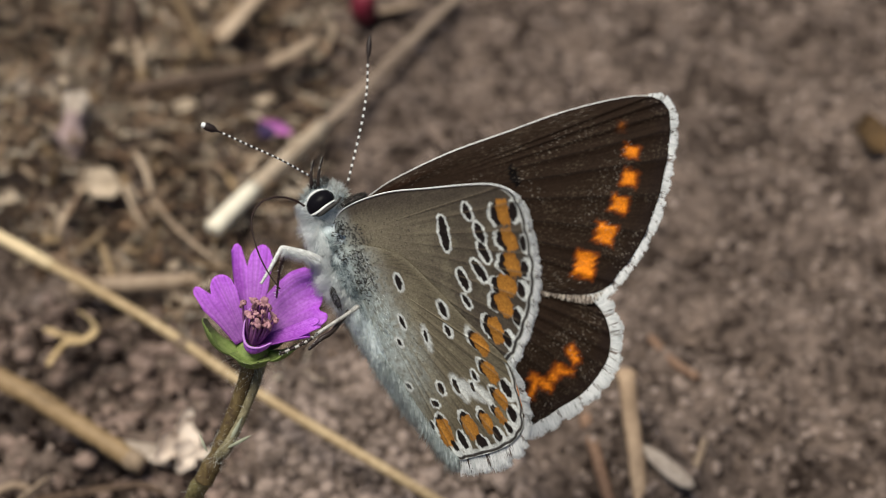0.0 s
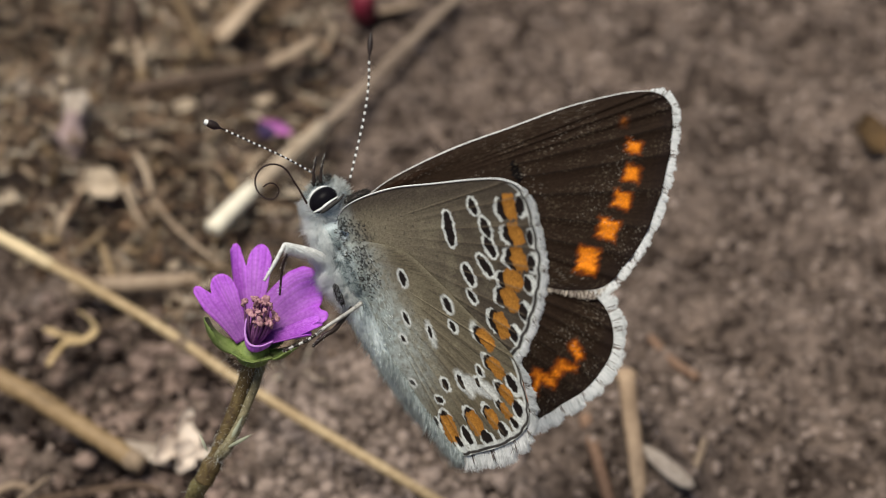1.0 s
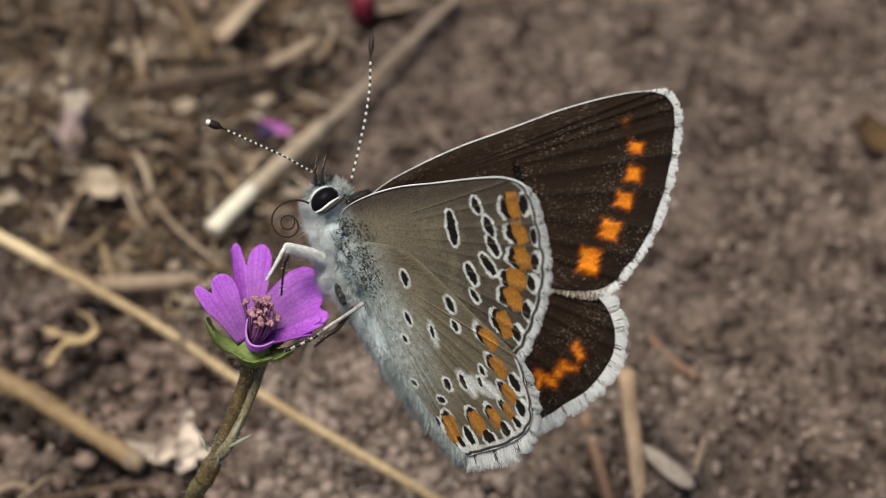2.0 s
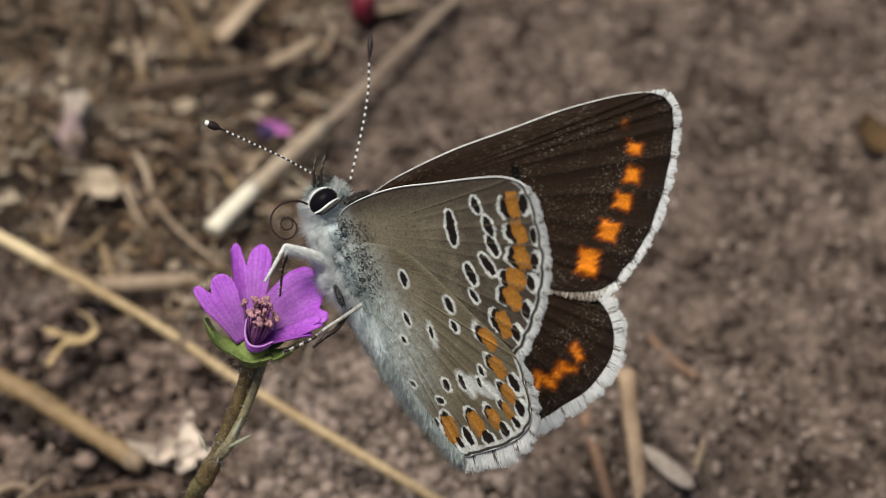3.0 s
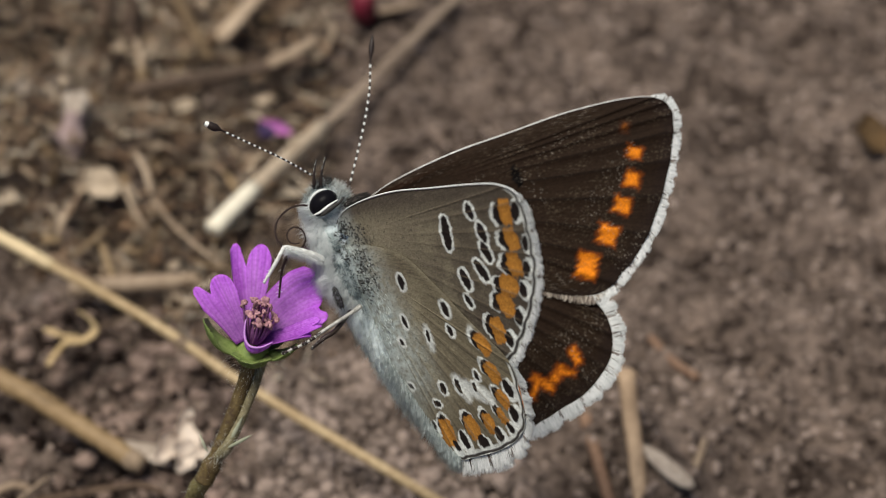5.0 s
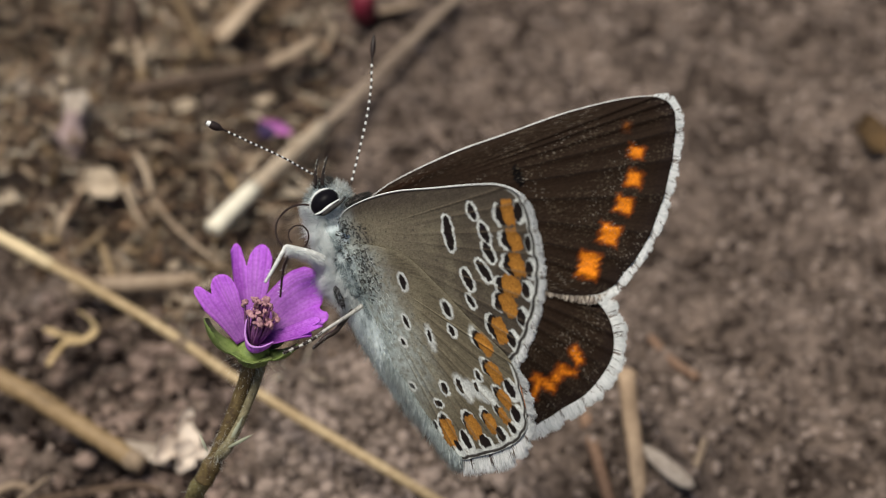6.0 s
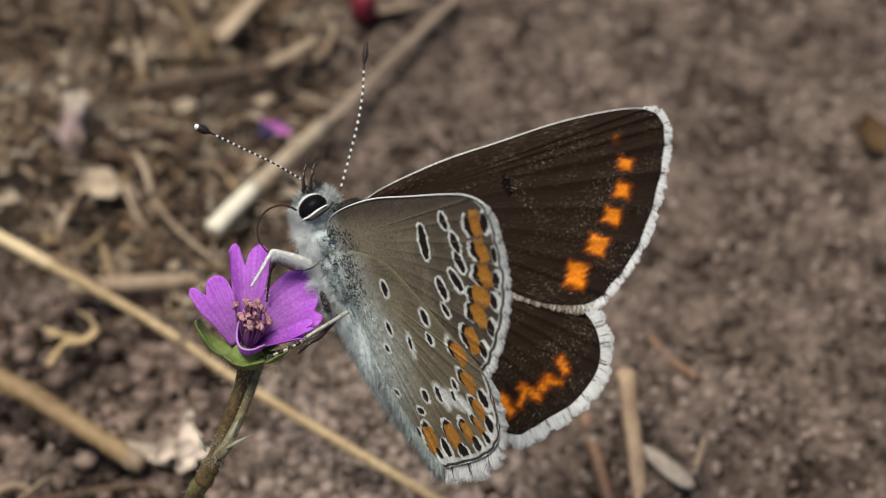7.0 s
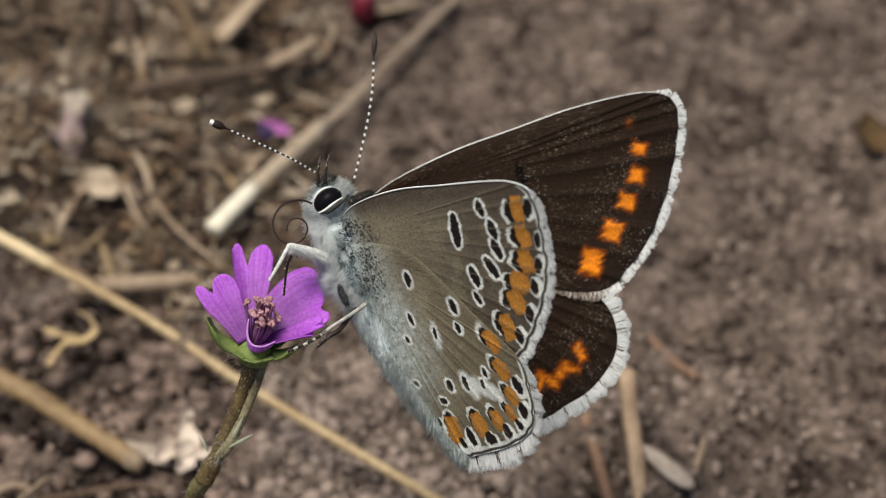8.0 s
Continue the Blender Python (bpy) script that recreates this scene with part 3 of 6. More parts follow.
def upperside(e, a, r, pos, reach, marks, veins, vein_start, dash=None):
    """Dark chocolate upperside with orange marks and a sprinkle of pale scales."""
    jx = (grain(a * 9, e * 1.3) - 0.5) * 0.22 + (grain(e * 30 + 9, a * 30) - 0.5) * 0.05
    jy = (grain(e * 4 + 40, a * 4 + 17) - 0.5) * 0.08 + (grain(e * 40 + 60, a * 40) - 0.5) * 0.07
    streak = grain(pos * 40, r * 7) * 0.5 + grain(pos * 110 + 30, r * 14) * 0.5
    colour = np.ones(e.shape + (3,)) * np.array((0.0128, 0.0072, 0.0046))
    colour = lay(colour, streak * 0.75, (0.0275, 0.0165, 0.0105))
    vein = vein_lines(pos, r, veins, vein_start)
    colour = lay(colour, step(3.5, 1.5, pos) * step(0.7, 0.3, r) * 0.55, (0.046, 0.020, 0.011))
    colour = lay(colour, 0.7 * vein, (0.007, 0.0045, 0.0035))
    gap = (1 - r) * reach
    colour = lay(colour, step(0.9, 0.1, gap) * 0.6 * step(0.5, 1.5, pos), (0.014, 0.009, 0.008))
    for m in marks:
        d = block(e + jx, a + jy, m)
        faint = 0.16 if m is marks[0] and len(marks) == 6 and dash else 1.0
        colour = lay(colour, faint * step(0.22, -0.02, d) * (0.6 + 0.5 * grain(e * 22, a * 9)), (0.20, 0.045, 0.006))
        colour = lay(colour, faint * step(0.07, -0.13, d) * (0.7 + 0.45 * grain(e * 30, a * 8)), (0.76, 0.22, 0.012))
    if dash:
        colour = lay(colour, step(0.05, -0.08, rod(e + jx, a + jy, 1.0, dash)), (0.003, 0.002, 0.002))
    dusting = step(0.62, 0.95, grain(e * 14 + 3, a * 24)) * step(0.35, 0.7, grain(e * 0.7 + 25, a * 2.1)) * step(0.2, 0.5, r)
    colour = lay(colour, dusting * 0.26, (0.16, 0.125, 0.085))
    bright = step(0.84, 0.93, grain(e * 20, a * 30)) * step(0.48, 0.75, grain(e * 0.9 + 5, a * 1.6))
    return lay(colour, bright * 0.42, (0.36, 0.31, 0.26))


def wing_relief(e, a, r, pos, veins, bow, depth):
    """Low ridges along the veins, hollows between, a gentle bow."""
    ridge = np.zeros_like(e)
    for p in veins:
        ridge = np.maximum(ridge, np.exp(-((pos - p) / 0.16) ** 2))
    return bow * np.sin(np.pi * np.clip(r, 0, 1) * 0.9) + depth * ridge * step(0.2, 0.6, r) * r


def costa(edge, pos, stop, parent, width=0.042):
    """White-scaled leading edge."""
    keep = [k for k in range(len(pos)) if 0.05 < pos[k] < stop][::3]
    path = [(edge[k][0], edge[k][1], 0.02) for k in keep]
    part("leading_edge", tube(path, lambda t: width * (0.45 + 0.55 * float(step(0.0, 0.3, t))) * (1 - 0.35 * t), 6), WHITE_SCALE, parent, "white-scaled leading edge")


def tufts_at(wing, places, spread, rise, seed):
    """Short black scale tufts at the wing base, nine hairs to a tuft."""
    rng = np.random.default_rng(seed)
    k = len(places) * 9
    p = np.repeat(np.array(places), 9, 0) + rng.normal(0, spread, (k, 2))
    roots = np.stack([p[:, 0] + rng.normal(0, spread, k), p[:, 1], rise + rng.uniform(0, 0.06, k)], 1)
    ways = np.array((0.75, -0.6, 0.2)) + rng.normal(0, 0.35, (k, 3))
    part("black_tuft", hairs(roots, ways, rng.uniform(0.06, 0.15, k), 0.030, 0.3, seed), FUR_DARK, wing, "black tufts at the wing base")


def near_forewing():
    outline = [(-0.72, 0.08), (0.1, 0.66), (1.89, 0.77), (4.57, 0.53), (7.32, -0.02), (10.3, -0.63), (11.85, -1.06), (12.78, -1.7),
               (12.77, -2.64), (12.37, -3.69), (11.96, -4.55), (11.05, -5.5), (9.88, -6.35), (8.75, -7.0), (7.74, -7.43),
               (5.96, -7.41), (3.65, -5.93), (-0.77, -0.57)]
    spots = [(7.35, -1.29, 6.84, -2.46, 0.55), (9.27, -1.23, 9.26, -1.75, 0.44), (9.48, -2.09, 9.45, -2.75, 0.5), (9.15, -2.81, 9.2, -3.51, 0.5),
             (8.24, -3.34, 8.44, -4.14, 0.5), (6.97, -3.46, 7.03, -4.18, 0.5), (6.52, -4.42, 6.62, -4.88, 0.3)]
    lunules = [(11.68, -1.7, 11.35, -2.45, 0.84), (11.19, -2.8, 11.14, -3.42, 0.93), (10.69, -3.68, 10.55, -4.35, 1.0),
               (9.42, -4.47, 9.92, -4.88, 1.2), (8.92, -4.99, 8.99, -5.67, 1.1), (7.73, -5.67, 7.6, -6.56, 0.93)]
    dots = [(12.33, -1.94, 11.98, -2.47, 0.6), (12.0, -3.25, 11.83, -3.66, 0.5), (11.38, -4.13, 11.13, -4.54, 0.55),
            (10.51, -4.81, 10.4, -5.25, 0.5), (9.49, -5.67, 9.29, -6.22, 0.5), (8.21, -6.33, 8.11, -6.86, 0.5)]
    veins = [6.2, 7.3, 8.4, 9.3, 10.2, 11.1, 12.0, 12.9, 13.8]
    centre = (0.0, -0.3)
    e, a, r, pos, reach, edge, where = wing_grid(outline, centre, 250, 430, (6, 14))
    colour = underside(e, a, r, pos, reach, spots, lunules, dots, veins, 0.55, 1.7, (6.3, 14.6), (0.066, 0.052, 0.041), line=0.22, bold=1.25)
    ob = new("forewing", wing_mesh("forewing", e, a, wing_relief(e, a, r, pos, veins, 0.03, 0.03), colour, UNDERSIDE))
    ob.parent = butterfly
    tagged(ob, "grey-brown wing underside with white-ringed black spots and orange crescents")
    costa(edge, where, 7.0, ob)
    tufts_at(ob, ((-0.98, -0.45), (-0.35, 0.05), (-0.1, 0.06), (0.5, 0.05), (0.67, -0.55), (-0.1, -0.28), (-0.6, -0.2), (1.3, -0.3), (0.1, 0.3)), 0.16, 0.10, 23)
    fringe("fringe", edge, where, (6.9, 14.4), veins, centre, 0.31, 8500, ob, 0.35, 21)
    return ob


def near_hindwing():
    outline = [(-1.15, -0.40), (0.95, -0.86), (3.42, -1.89), (4.82, -3.48), (6.22, -5.52), (7.38, -6.99), (7.6, -7.76), (7.3, -8.9), (6.77, -9.89),
               (5.67, -10.41), (4.01, -10.6), (2.03, -10.57), (1.08, -10.5), (0.37, -9.81), (-0.21, -8.55), (-0.84, -6.5), (-1.75, -4.26), (-2.15, -2.0)]
    spots = [(2.62, -2.64, 2.5, -3.17, 0.42), (1.51, -4.19, 1.5, -4.65, 0.27), (0.61, -5.01, 0.66, -5.28, 0.22), (-0.25, -6.88, -0.13, -7.08, 0.32),
             (4.83, -4.32, 4.84, -4.84, 0.42), (4.48, -5.27, 4.57, -5.64, 0.29), (2.86, -5.13, 2.71, -5.52, 0.18), (1.13, -7.92, 1.34, -8.11, 0.38),
             (2.17, -7.3, 2.18, -7.72, 0.32), (3.35, -7.36, 3.34, -7.91, 0.30), (4.96, -7.3, 4.98, -7.65, 0.24), (4.5, -7.7, 4.48, -8.04, 0.2)]
    lunules = [(6.25, -6.01, 6.47, -6.79, 0.84), (6.02, -7.23, 6.28, -7.97, 0.84), (5.94, -8.39, 6.14, -9.04, 0.7), (5.39, -9.06, 5.52, -9.65, 0.5),
               (4.36, -8.93, 4.36, -9.8, 0.55), (2.97, -8.79, 3.03, -9.8, 0.72), (1.19, -8.57, 0.94, -9.79, 0.8)]
    lunules = lunules[:4] + [(m[0] * 0.8 + m[2] * 0.2, m[1] * 0.8 + m[3] * 0.2, m[2], m[3], m[4] * 1.35) for m in lunules[4:]]
    dots = [(6.65, -8.04, 6.74, -8.67, 0.52), (6.4, -9.09, 6.3, -9.63, 0.55), (5.63, -9.67, 5.78, -10.11, 0.4), (4.67, -9.73, 4.72, -10.31, 0.48),
            (3.26, -9.84, 3.44, -10.37, 0.6), (2.0, -9.41, 2.04, -10.12, 0.45), (1.2, -9.71, 1.32, -10.11, 0.36), (0.24, -8.64, 0.23, -9.15, 0.2)]
    pale = [(3.9, -7.6, 5.2, -8.6, 1.0), (2.86, -4.9, 2.7, -5.9, 0.5), (6.0, -5.6, 5.7, -5.9, 0.4), (3.4, -7.2, 3.7, -8.3, 0.7)]
    veins = [5.6, 6.7, 7.7, 8.6, 9.5, 10.4, 11.3, 12.1]
    centre = (-0.3, -1.2)
    e, a, r, pos, reach, edge, where = wing_grid(outline, centre, 260, 430, (5, 13))
    colour = underside(e, a, r, pos, reach, spots, lunules, dots, veins, 0.45, 3.0, (5.6, 12.9), (0.180, 0.154, 0.100), line=0.07, pale=pale, mottle=0.8)
    colour = lay(colour, step(0.7, 0.0, (1 - r) * reach) * step(0.8, 1.8, pos) * step(5.6, 4.6, pos) * 0.5, (0.33, 0.29, 0.20))
    inner = step(12.6, 14.0, pos) * step(0.55, 0.95, r)
    colour = lay(colour, inner * 0.25, (0.45, 0.46, 0.44))
    ob = new("hindwing", wing_mesh("hindwing", e, a, 0.09 + wing_relief(e, a, r, pos, veins, 0.05, 0.03), colour, UNDERSIDE))
    ob.parent = butterfly
    tagged(ob, "grey-brown hindwing underside with orange crescents, dusted blue-grey at the base")
    fringe("fringe", edge, where, (5.9, 12.8), veins, centre, 0.80, 11000, ob, 0.5, 31, 0.05, (0.62, 1.0), 0.16)
    # long pale hair along the inner edge, and the hairy base
    rng = np.random.default_rng(5)
    s = rng.uniform(12.2, 16.6, 2600)
    x, y = np.interp(s, where, edge[:, 0]), np.interp(s, where, edge[:, 1])
    back = rng.uniform(-0.1, 0.38, 2600)
    roots = np.stack([x + back * 1.1, y, 0.16 + rng.uniform(0, 0.15, 2600)], 1)
    ways = np.stack([rng.normal(-0.42, 0.22, 2600) - 0.25 * (1 - back), rng.normal(-0.9, 0.15, 2600), rng.normal(0.08, 0.10, 2600)], 1)
    part("inner_edge_hair", hairs(roots, ways, rng.uniform(0.3, 0.95, 2600), 0.0095, 0.25, 6), FUR_PALE, ob, "long grey hair along the inner edge")
    x, y = rng.uniform(-2.3, 2.2, 2600), rng.uniform(-6.2, -0.5, 2600)
    keep = np.hypot((x + 0.9) * 0.9, (y + 2.6) * 0.55) < rng.uniform(0.4, 2.0, 2600)
    x, y = x[keep], y[keep]
    out = np.stack([0.5 + 0.2 * x, -0.9 + 0.1 * y, 0 * x], 1) + rng.normal(0, 0.22, (len(x), 3))
    out[:, 2] = np.abs(out[:, 2]) * 0.5 + 0.06
    roots = np.stack([x, y, 0.22 + 0 * x], 1)
    tufts_at(ob, ((0.37, -1.24), (0.79, -1.6), (-0.09, -2.03), (0.22, -2.56), (-0.93, -2.41), (-0.41, -2.67), (-0.72, -1.61), (1.2, -2.34),
                  (-0.38, -1.13), (0.15, -2.98), (0.3, -1.9), (-1.1, -0.85), (0.9, -1.1), (0.6, -2.3), (-0.2, -2.4)), 0.13, 0.32, 9)
    rx, ry = rng.uniform(-2.5, -0.7, 1100), rng.uniform(-3.6, -0.45, 1100)
    fall = np.array((0.45, -0.85, 0.22)) + rng.normal(0, 0.3, (1100, 3)) + np.stack([grain(rx * 2.5, ry * 2.5) - 0.5, 0.4 * grain(rx * 2.5 + 9, ry * 2.5), 0 * rx], 1)
    part("root_hair", hairs(np.stack([rx, ry, 0.24 + 0.1 * rng.random(1100)], 1), fall, rng.uniform(0.2, 0.5, 1100), 0.010, 0.35, 33), FUR_STEEL, ob, "steel-grey hair where the wing joins the body")
    part("base_hair", hairs(roots, out, rng.uniform(0.14, 0.34, len(x)), 0.009, 0.3, 8), FUR_PALE, ob, "blue-grey hair over the wing base")
    return ob


def patch(x, y, tall, wide):
    """A square-ended mark by its middle, its length down the wing and its width."""
    half = max(0.06, tall / 2 - 0.26 * wide)
    return (x - 0.62 * half, y - 0.78 * half, x + 0.62 * half, y + 0.78 * half, wide / 0.84)


def far_forewing():
    outline = [(-0.02, -0.04), (1.42, 0.22), (4.09, 0.28), (6.65, 0.09), (9.22, -0.11), (11.65, -0.54), (12.95, -1.02), (13.42, -1.66), (13.25, -2.45),
               (12.5, -3.75), (11.28, -5.31), (9.95, -6.56), (8.67, -7.29), (7.69, -7.68), (6.6, -7.44), (4.97, -6.37), (2.4, -3.34), (-0.03, -0.64)]
    marks = [patch(*q) for q in ((11.3, -1.66, 0.30, 0.26), (11.21, -2.82, 0.36, 0.50), (10.66, -3.83, 0.58, 0.56), (9.78, -4.68, 0.62, 0.64), (8.71, -5.55, 0.74, 0.76), (7.38, -6.41, 1.0, 0.80))]
    veins = [5.9, 6.6, 7.4, 8.2, 9.0, 9.8, 10.7, 11.6, 12.5]
    centre = (0.0, -0.3)
    e, a, r, pos, reach, edge, where = wing_grid(outline, centre, 220, 360, (6, 13))
    colour = upperside(e, a, r, pos, reach, marks, veins, 0.4, (6.22, -1.35, 6.05, -2.1, 0.46))
    ob = new("forewing", wing_mesh("forewing", e, a, wing_relief(e, a, r, pos, veins, 0.2, 0.10), colour, UPPERSIDE))
    ob.parent = butterfly
    tagged(ob, "dark brown wing upperside with a row of orange spots and white fringe")
    costa(edge, where, 6.4, ob, 0.048)
    fringe("trailing_fringe", edge, where, (12.9, 15.9), [13.3 + 0.17 * k for k in range(15)], centre, 0.55, 2200, ob, 0.3, 43, 0.12, (1.0, 0.6), 0.35, FUR_TAN)
    fringe("fringe", edge, where, (5.75, 13.4), veins, centre, 0.42, 9500, ob, 0.4, 41, tuft=0.1)
    return ob


def far_hindwing():
    outline = [(-0.13, -0.86), (2.3, -3.56), (5.02, -6.26), (6.74, -7.72), (7.3, -8.51), (7.22, -9.53), (6.77, -10.38), (6.02, -10.95), (5.01, -11.4),
               (3.89, -11.54), (3.03, -11.66), (2.06, -11.47), (-0.31, -9.18), (-1.29, -5.05)]
    outline[1:4] = [(3.0, -3.0), (5.7, -5.8), (6.9, -7.5)]
    marks = [(5.39, -9.4, 5.4, -9.95, 0.36), (4.06, -10.25, 4.6, -9.95, 0.45), (4.4, -10.03, 5.0, -10.3, 0.2), (3.35, -9.84, 3.9, -10.5, 0.36), (3.0, -10.47, 3.46, -9.95, 0.3),
             (2.3, -9.9, 2.5, -10.6, 0.5)]
    veins = [3.4, 4.2, 5.0, 5.8, 6.6, 7.4, 8.2, 9.2]
    centre = (-0.3, -1.6)
    e, a, r, pos, reach, edge, where = wing_grid(outline, centre, 200, 320, (3, 11))
    colour = upperside(e, a, r, pos, reach, marks, veins, 0.4)
    pale = step(3.8, 2.9, pos) * step(0.72, 0.95, r)
    colour = lay(colour, pale * 0.8 * (0.5 + 0.6 * grain(pos * 30, r * 20)), (0.34, 0.28, 0.24))
    ob = new("hindwing", wing_mesh("hindwing", e, a, -0.25 + wing_relief(e, a, r, pos, veins, 0.2, 0.10), colour, UPPERSIDE))
    ob.parent = butterfly
    tagged(ob, "dark brown hindwing upperside with orange marks and a broad white fringe")
    fringe("fringe", edge, where, (3.0, 11.0), veins, centre, 0.56, 9000, ob, 0.4, 51, tuft=0.13)
    return ob


NEAR_WINGS = [near_forewing(), near_hindwing()]
FAR_WINGS = [far_forewing(), far_hindwing()]
for w in NEAR_WINGS:
    w.matrix_basis = wing_pose(NEAR_ROOT, NEAR_ANGLE)
for w in FAR_WINGS:
    w.matrix_basis = wing_pose(FAR_ROOT, FAR_ANGLE)


def moved(shape, by=-HEART):
    return [Vector(v) + by for v in shape[0]], shape[1]


def on_blob(centre, axes, count, rng):
    """Random places and outward directions on an ellipsoid."""
    u = rng.normal(size=(count, 3))
    u /= np.linalg.norm(u, axis=1, keepdims=True)
    A = np.array([tuple(v) for v in axes])
    pts = np.array(tuple(centre)) + u @ A
    nrm = u @ (A / (np.linalg.norm(A, axis=1, keepdims=True) ** 2))
    return pts, nrm / np.linalg.norm(nrm, axis=1, keepdims=True)


def fur(name, centre, axes, count, length, flow, stand, width, mat, label, parent, seed, keep=None, clear=False):
    """A coat of hairs on an ellipsoid, in loose clumps; a clear coat stops short of the near wing."""
    rng = np.random.default_rng(seed)
    pts, nrm = on_blob(centre, axes, count, rng)
    if keep is not None:
        k = keep(pts, nrm)
        pts, nrm = pts[k], nrm[k]
    if clear:
        k = (pts[:, 2] < 0.35) | (pts[:, 0] < -4.46 + 0.45 * np.maximum(0, 0.2 - pts[:, 1]))
        pts, nrm = pts[k], nrm[k]
    x, y = pts[:, 0] * 1.9 + pts[:, 2], pts[:, 1] * 1.9
    clump = np.stack([grain(x, y), grain(x + 31, y + 7), grain(x + 57, y + 91)], 1) - 0.5
    ways = nrm * stand + np.array(tuple(flow)) + clump * 1.5 + rng.normal(0, 0.13, pts.shape)
    part(name, hairs(pts - np.array(tuple(HEART)), ways, length * rng.uniform(0.55, 1.25, len(pts)), width, 0.35, seed), mat, parent, label)


def body():
    th_c, th_ax = Vector((-4.08, -0.35, 0.0)), (AXIS * 2.2, SPAN * 1.12, FRONT * 1.2)
    thorax = part("thorax", moved(blob(th_c, th_ax, rough=0.08)), SKIN, butterfly)
    fur("belly_fur", th_c, th_ax, 17000, 0.62, -AXIS * 0.55 - SPAN * 0.2, 0.55, 0.0085, FUR_WHITE, "dense bluish-white fur", thorax, 11,
        lambda p, n: (n @ np.array(tuple(SPAN)) < np.where(n[:, 2] > 0.3, -0.1, 0.45)), True)
    fur("back_fur", th_c, th_ax, 1500, 0.6, -AXIS * 0.5 + SPAN * 0.3, 0.5, 0.014, FUR_GREY, "grey fur on the back", thorax, 12,
        lambda p, n: (n @ np.array(tuple(SPAN)) > 0.1) & (n[:, 2] < 0.35))
    fur("black_tuft", th_c + FRONT * 0.1, th_ax, 200, 0.4, -AXIS * 0.6 + SPAN * 0.2, 0.4, 0.016, FUR_DARK, "black tufts at the wing base", thorax, 13,
        lambda p, n: (n @ np.array(tuple(SPAN)) > -0.3) & (n @ np.array(tuple(SPAN)) < 0.2) & (n[:, 2] > 0.3), True)
    part("collar", moved(blob(Vector((-3.66, 2.14, 0.5)), (AXIS * 0.15, SPAN * 0.70, FRONT * 0.4), 12, 16, 0.1)), CUTICLE, thorax, "black skin between eye and wing")
    fur("dark_collar", Vector((-3.7, 2.14, 0.5)), (AXIS * 0.16, SPAN * 0.70, FRONT * 0.42), 700, 0.15, SPAN * 0.6 - AXIS * 0.1, 0.4, 0.016, FUR_DARK, "black fur between eye and wing", thorax, 26)
    # Shading patch: darker blue-grey hairs paint the shade beside the wing base.
    fur("side_fur", th_c, th_ax, 9000, 0.50, -AXIS * 0.6 - SPAN * 0.05, 0.45, 0.0085, FUR_BLUE_SHADE, "fur coloured blue-grey for the shade beside the wing base", thorax, 16,
        lambda p, n: (n @ np.array(tuple(SPAN)) > -0.25) & (n @ np.array(tuple(SPAN)) < 0.4) & (n[:, 2] > 0.1), True)
    # Black hairs put in for the shade of the gap behind the leg.
    fur("dark_gap", Vector((-4.26, -1.8, 1.34)), (AXIS * 0.46, SPAN * 0.10, FRONT * 0.22), 130, 0.26, -AXIS * 0.8, 0.3, 0.016, FUR_DARK, "black hairs painting the dark gap between leg and wing", thorax, 27)
    fur("seam_fur", Vector((-4.08, -0.55, 1.10)), (AXIS * 1.15, SPAN * 0.18, FRONT * 0.3), 1300, 0.34, -AXIS * 0.6 + SPAN * 0.15, 0.4, 0.010, FUR_STEEL, "steel-grey fur along the wing joint", thorax, 35)
    fur("seam_tuft", Vector((-4.12, 0.15, 1.1)), (AXIS * 0.8, SPAN * 0.12, FRONT * 0.3), 150, 0.18, -AXIS * 0.6 + SPAN * 0.2, 0.4, 0.016, FUR_DARK, "black tufts along the wing joint", thorax, 36)
    hd_c, hd_ax = Vector((-4.82, 2.0, 0.0)), (AXIS * 0.80, SPAN * 0.92, FRONT * 1.12)
    head = part("head", moved(blob(hd_c, hd_ax, rough=0.05)), SKIN, butterfly)
    fur("face_fur", hd_c, hd_ax, 5200, 0.40, AXIS * 0.1 - SPAN * 0.35, 0.8, 0.009, FUR_WHITE, "white face fur", head, 14,
        lambda p, n: (n @ np.array(tuple(AXIS)) < 0.62) & ((n[:, 2] < 0.62) | (n @ np.array(tuple(SPAN)) < -0.55)) & (n @ np.array(tuple(SPAN)) < 0.85) & ((p[:, 2] < 0.25) | (np.hypot(p[:, 0] + 4.92, p[:, 1] - 2.05) > 0.58)))
    fur("face_shade", hd_c, hd_ax, 1300, 0.34, AXIS * 0.2 - SPAN * 0.25, 0.7, 0.010, FUR_STEEL, "steel-blue hairs among the face fur", head, 38,
        lambda p, n: ((n[:, 2] < 0.7) | (n @ np.array(tuple(SPAN)) < -0.5)) & ((p[:, 2] < 0.25) | (np.hypot(p[:, 0] + 4.92, p[:, 1] - 2.05) > 0.60)))
    fur("crown_fur", hd_c, hd_ax, 1900, 0.34, AXIS * 0.3 + SPAN * 0.2, 0.6, 0.011, FUR_GREY, "grey fur on the crown", head, 15,
        lambda p, n: ((n @ np.array(tuple(AXIS)) > 0.35) | (n @ np.array(tuple(SPAN)) > 0.45)) & ((p[:, 2] < 0.25) | (np.hypot(p[:, 0] + 4.92, p[:, 1] - 2.05) > 0.58)))
    fur("crown_tuft", Vector((-5.0, 2.83, 0.7)), (AXIS * 0.14, SPAN * 0.45, FRONT * 0.3), 130, 0.24, AXIS * 0.9 - SPAN * 0.1, 0.4, 0.014, FUR_DARK, "black tufts between the feelers", head, 37)
    # the big eye with its white rim
    long = Vector((0.78, 0.62, 0)).normalized()
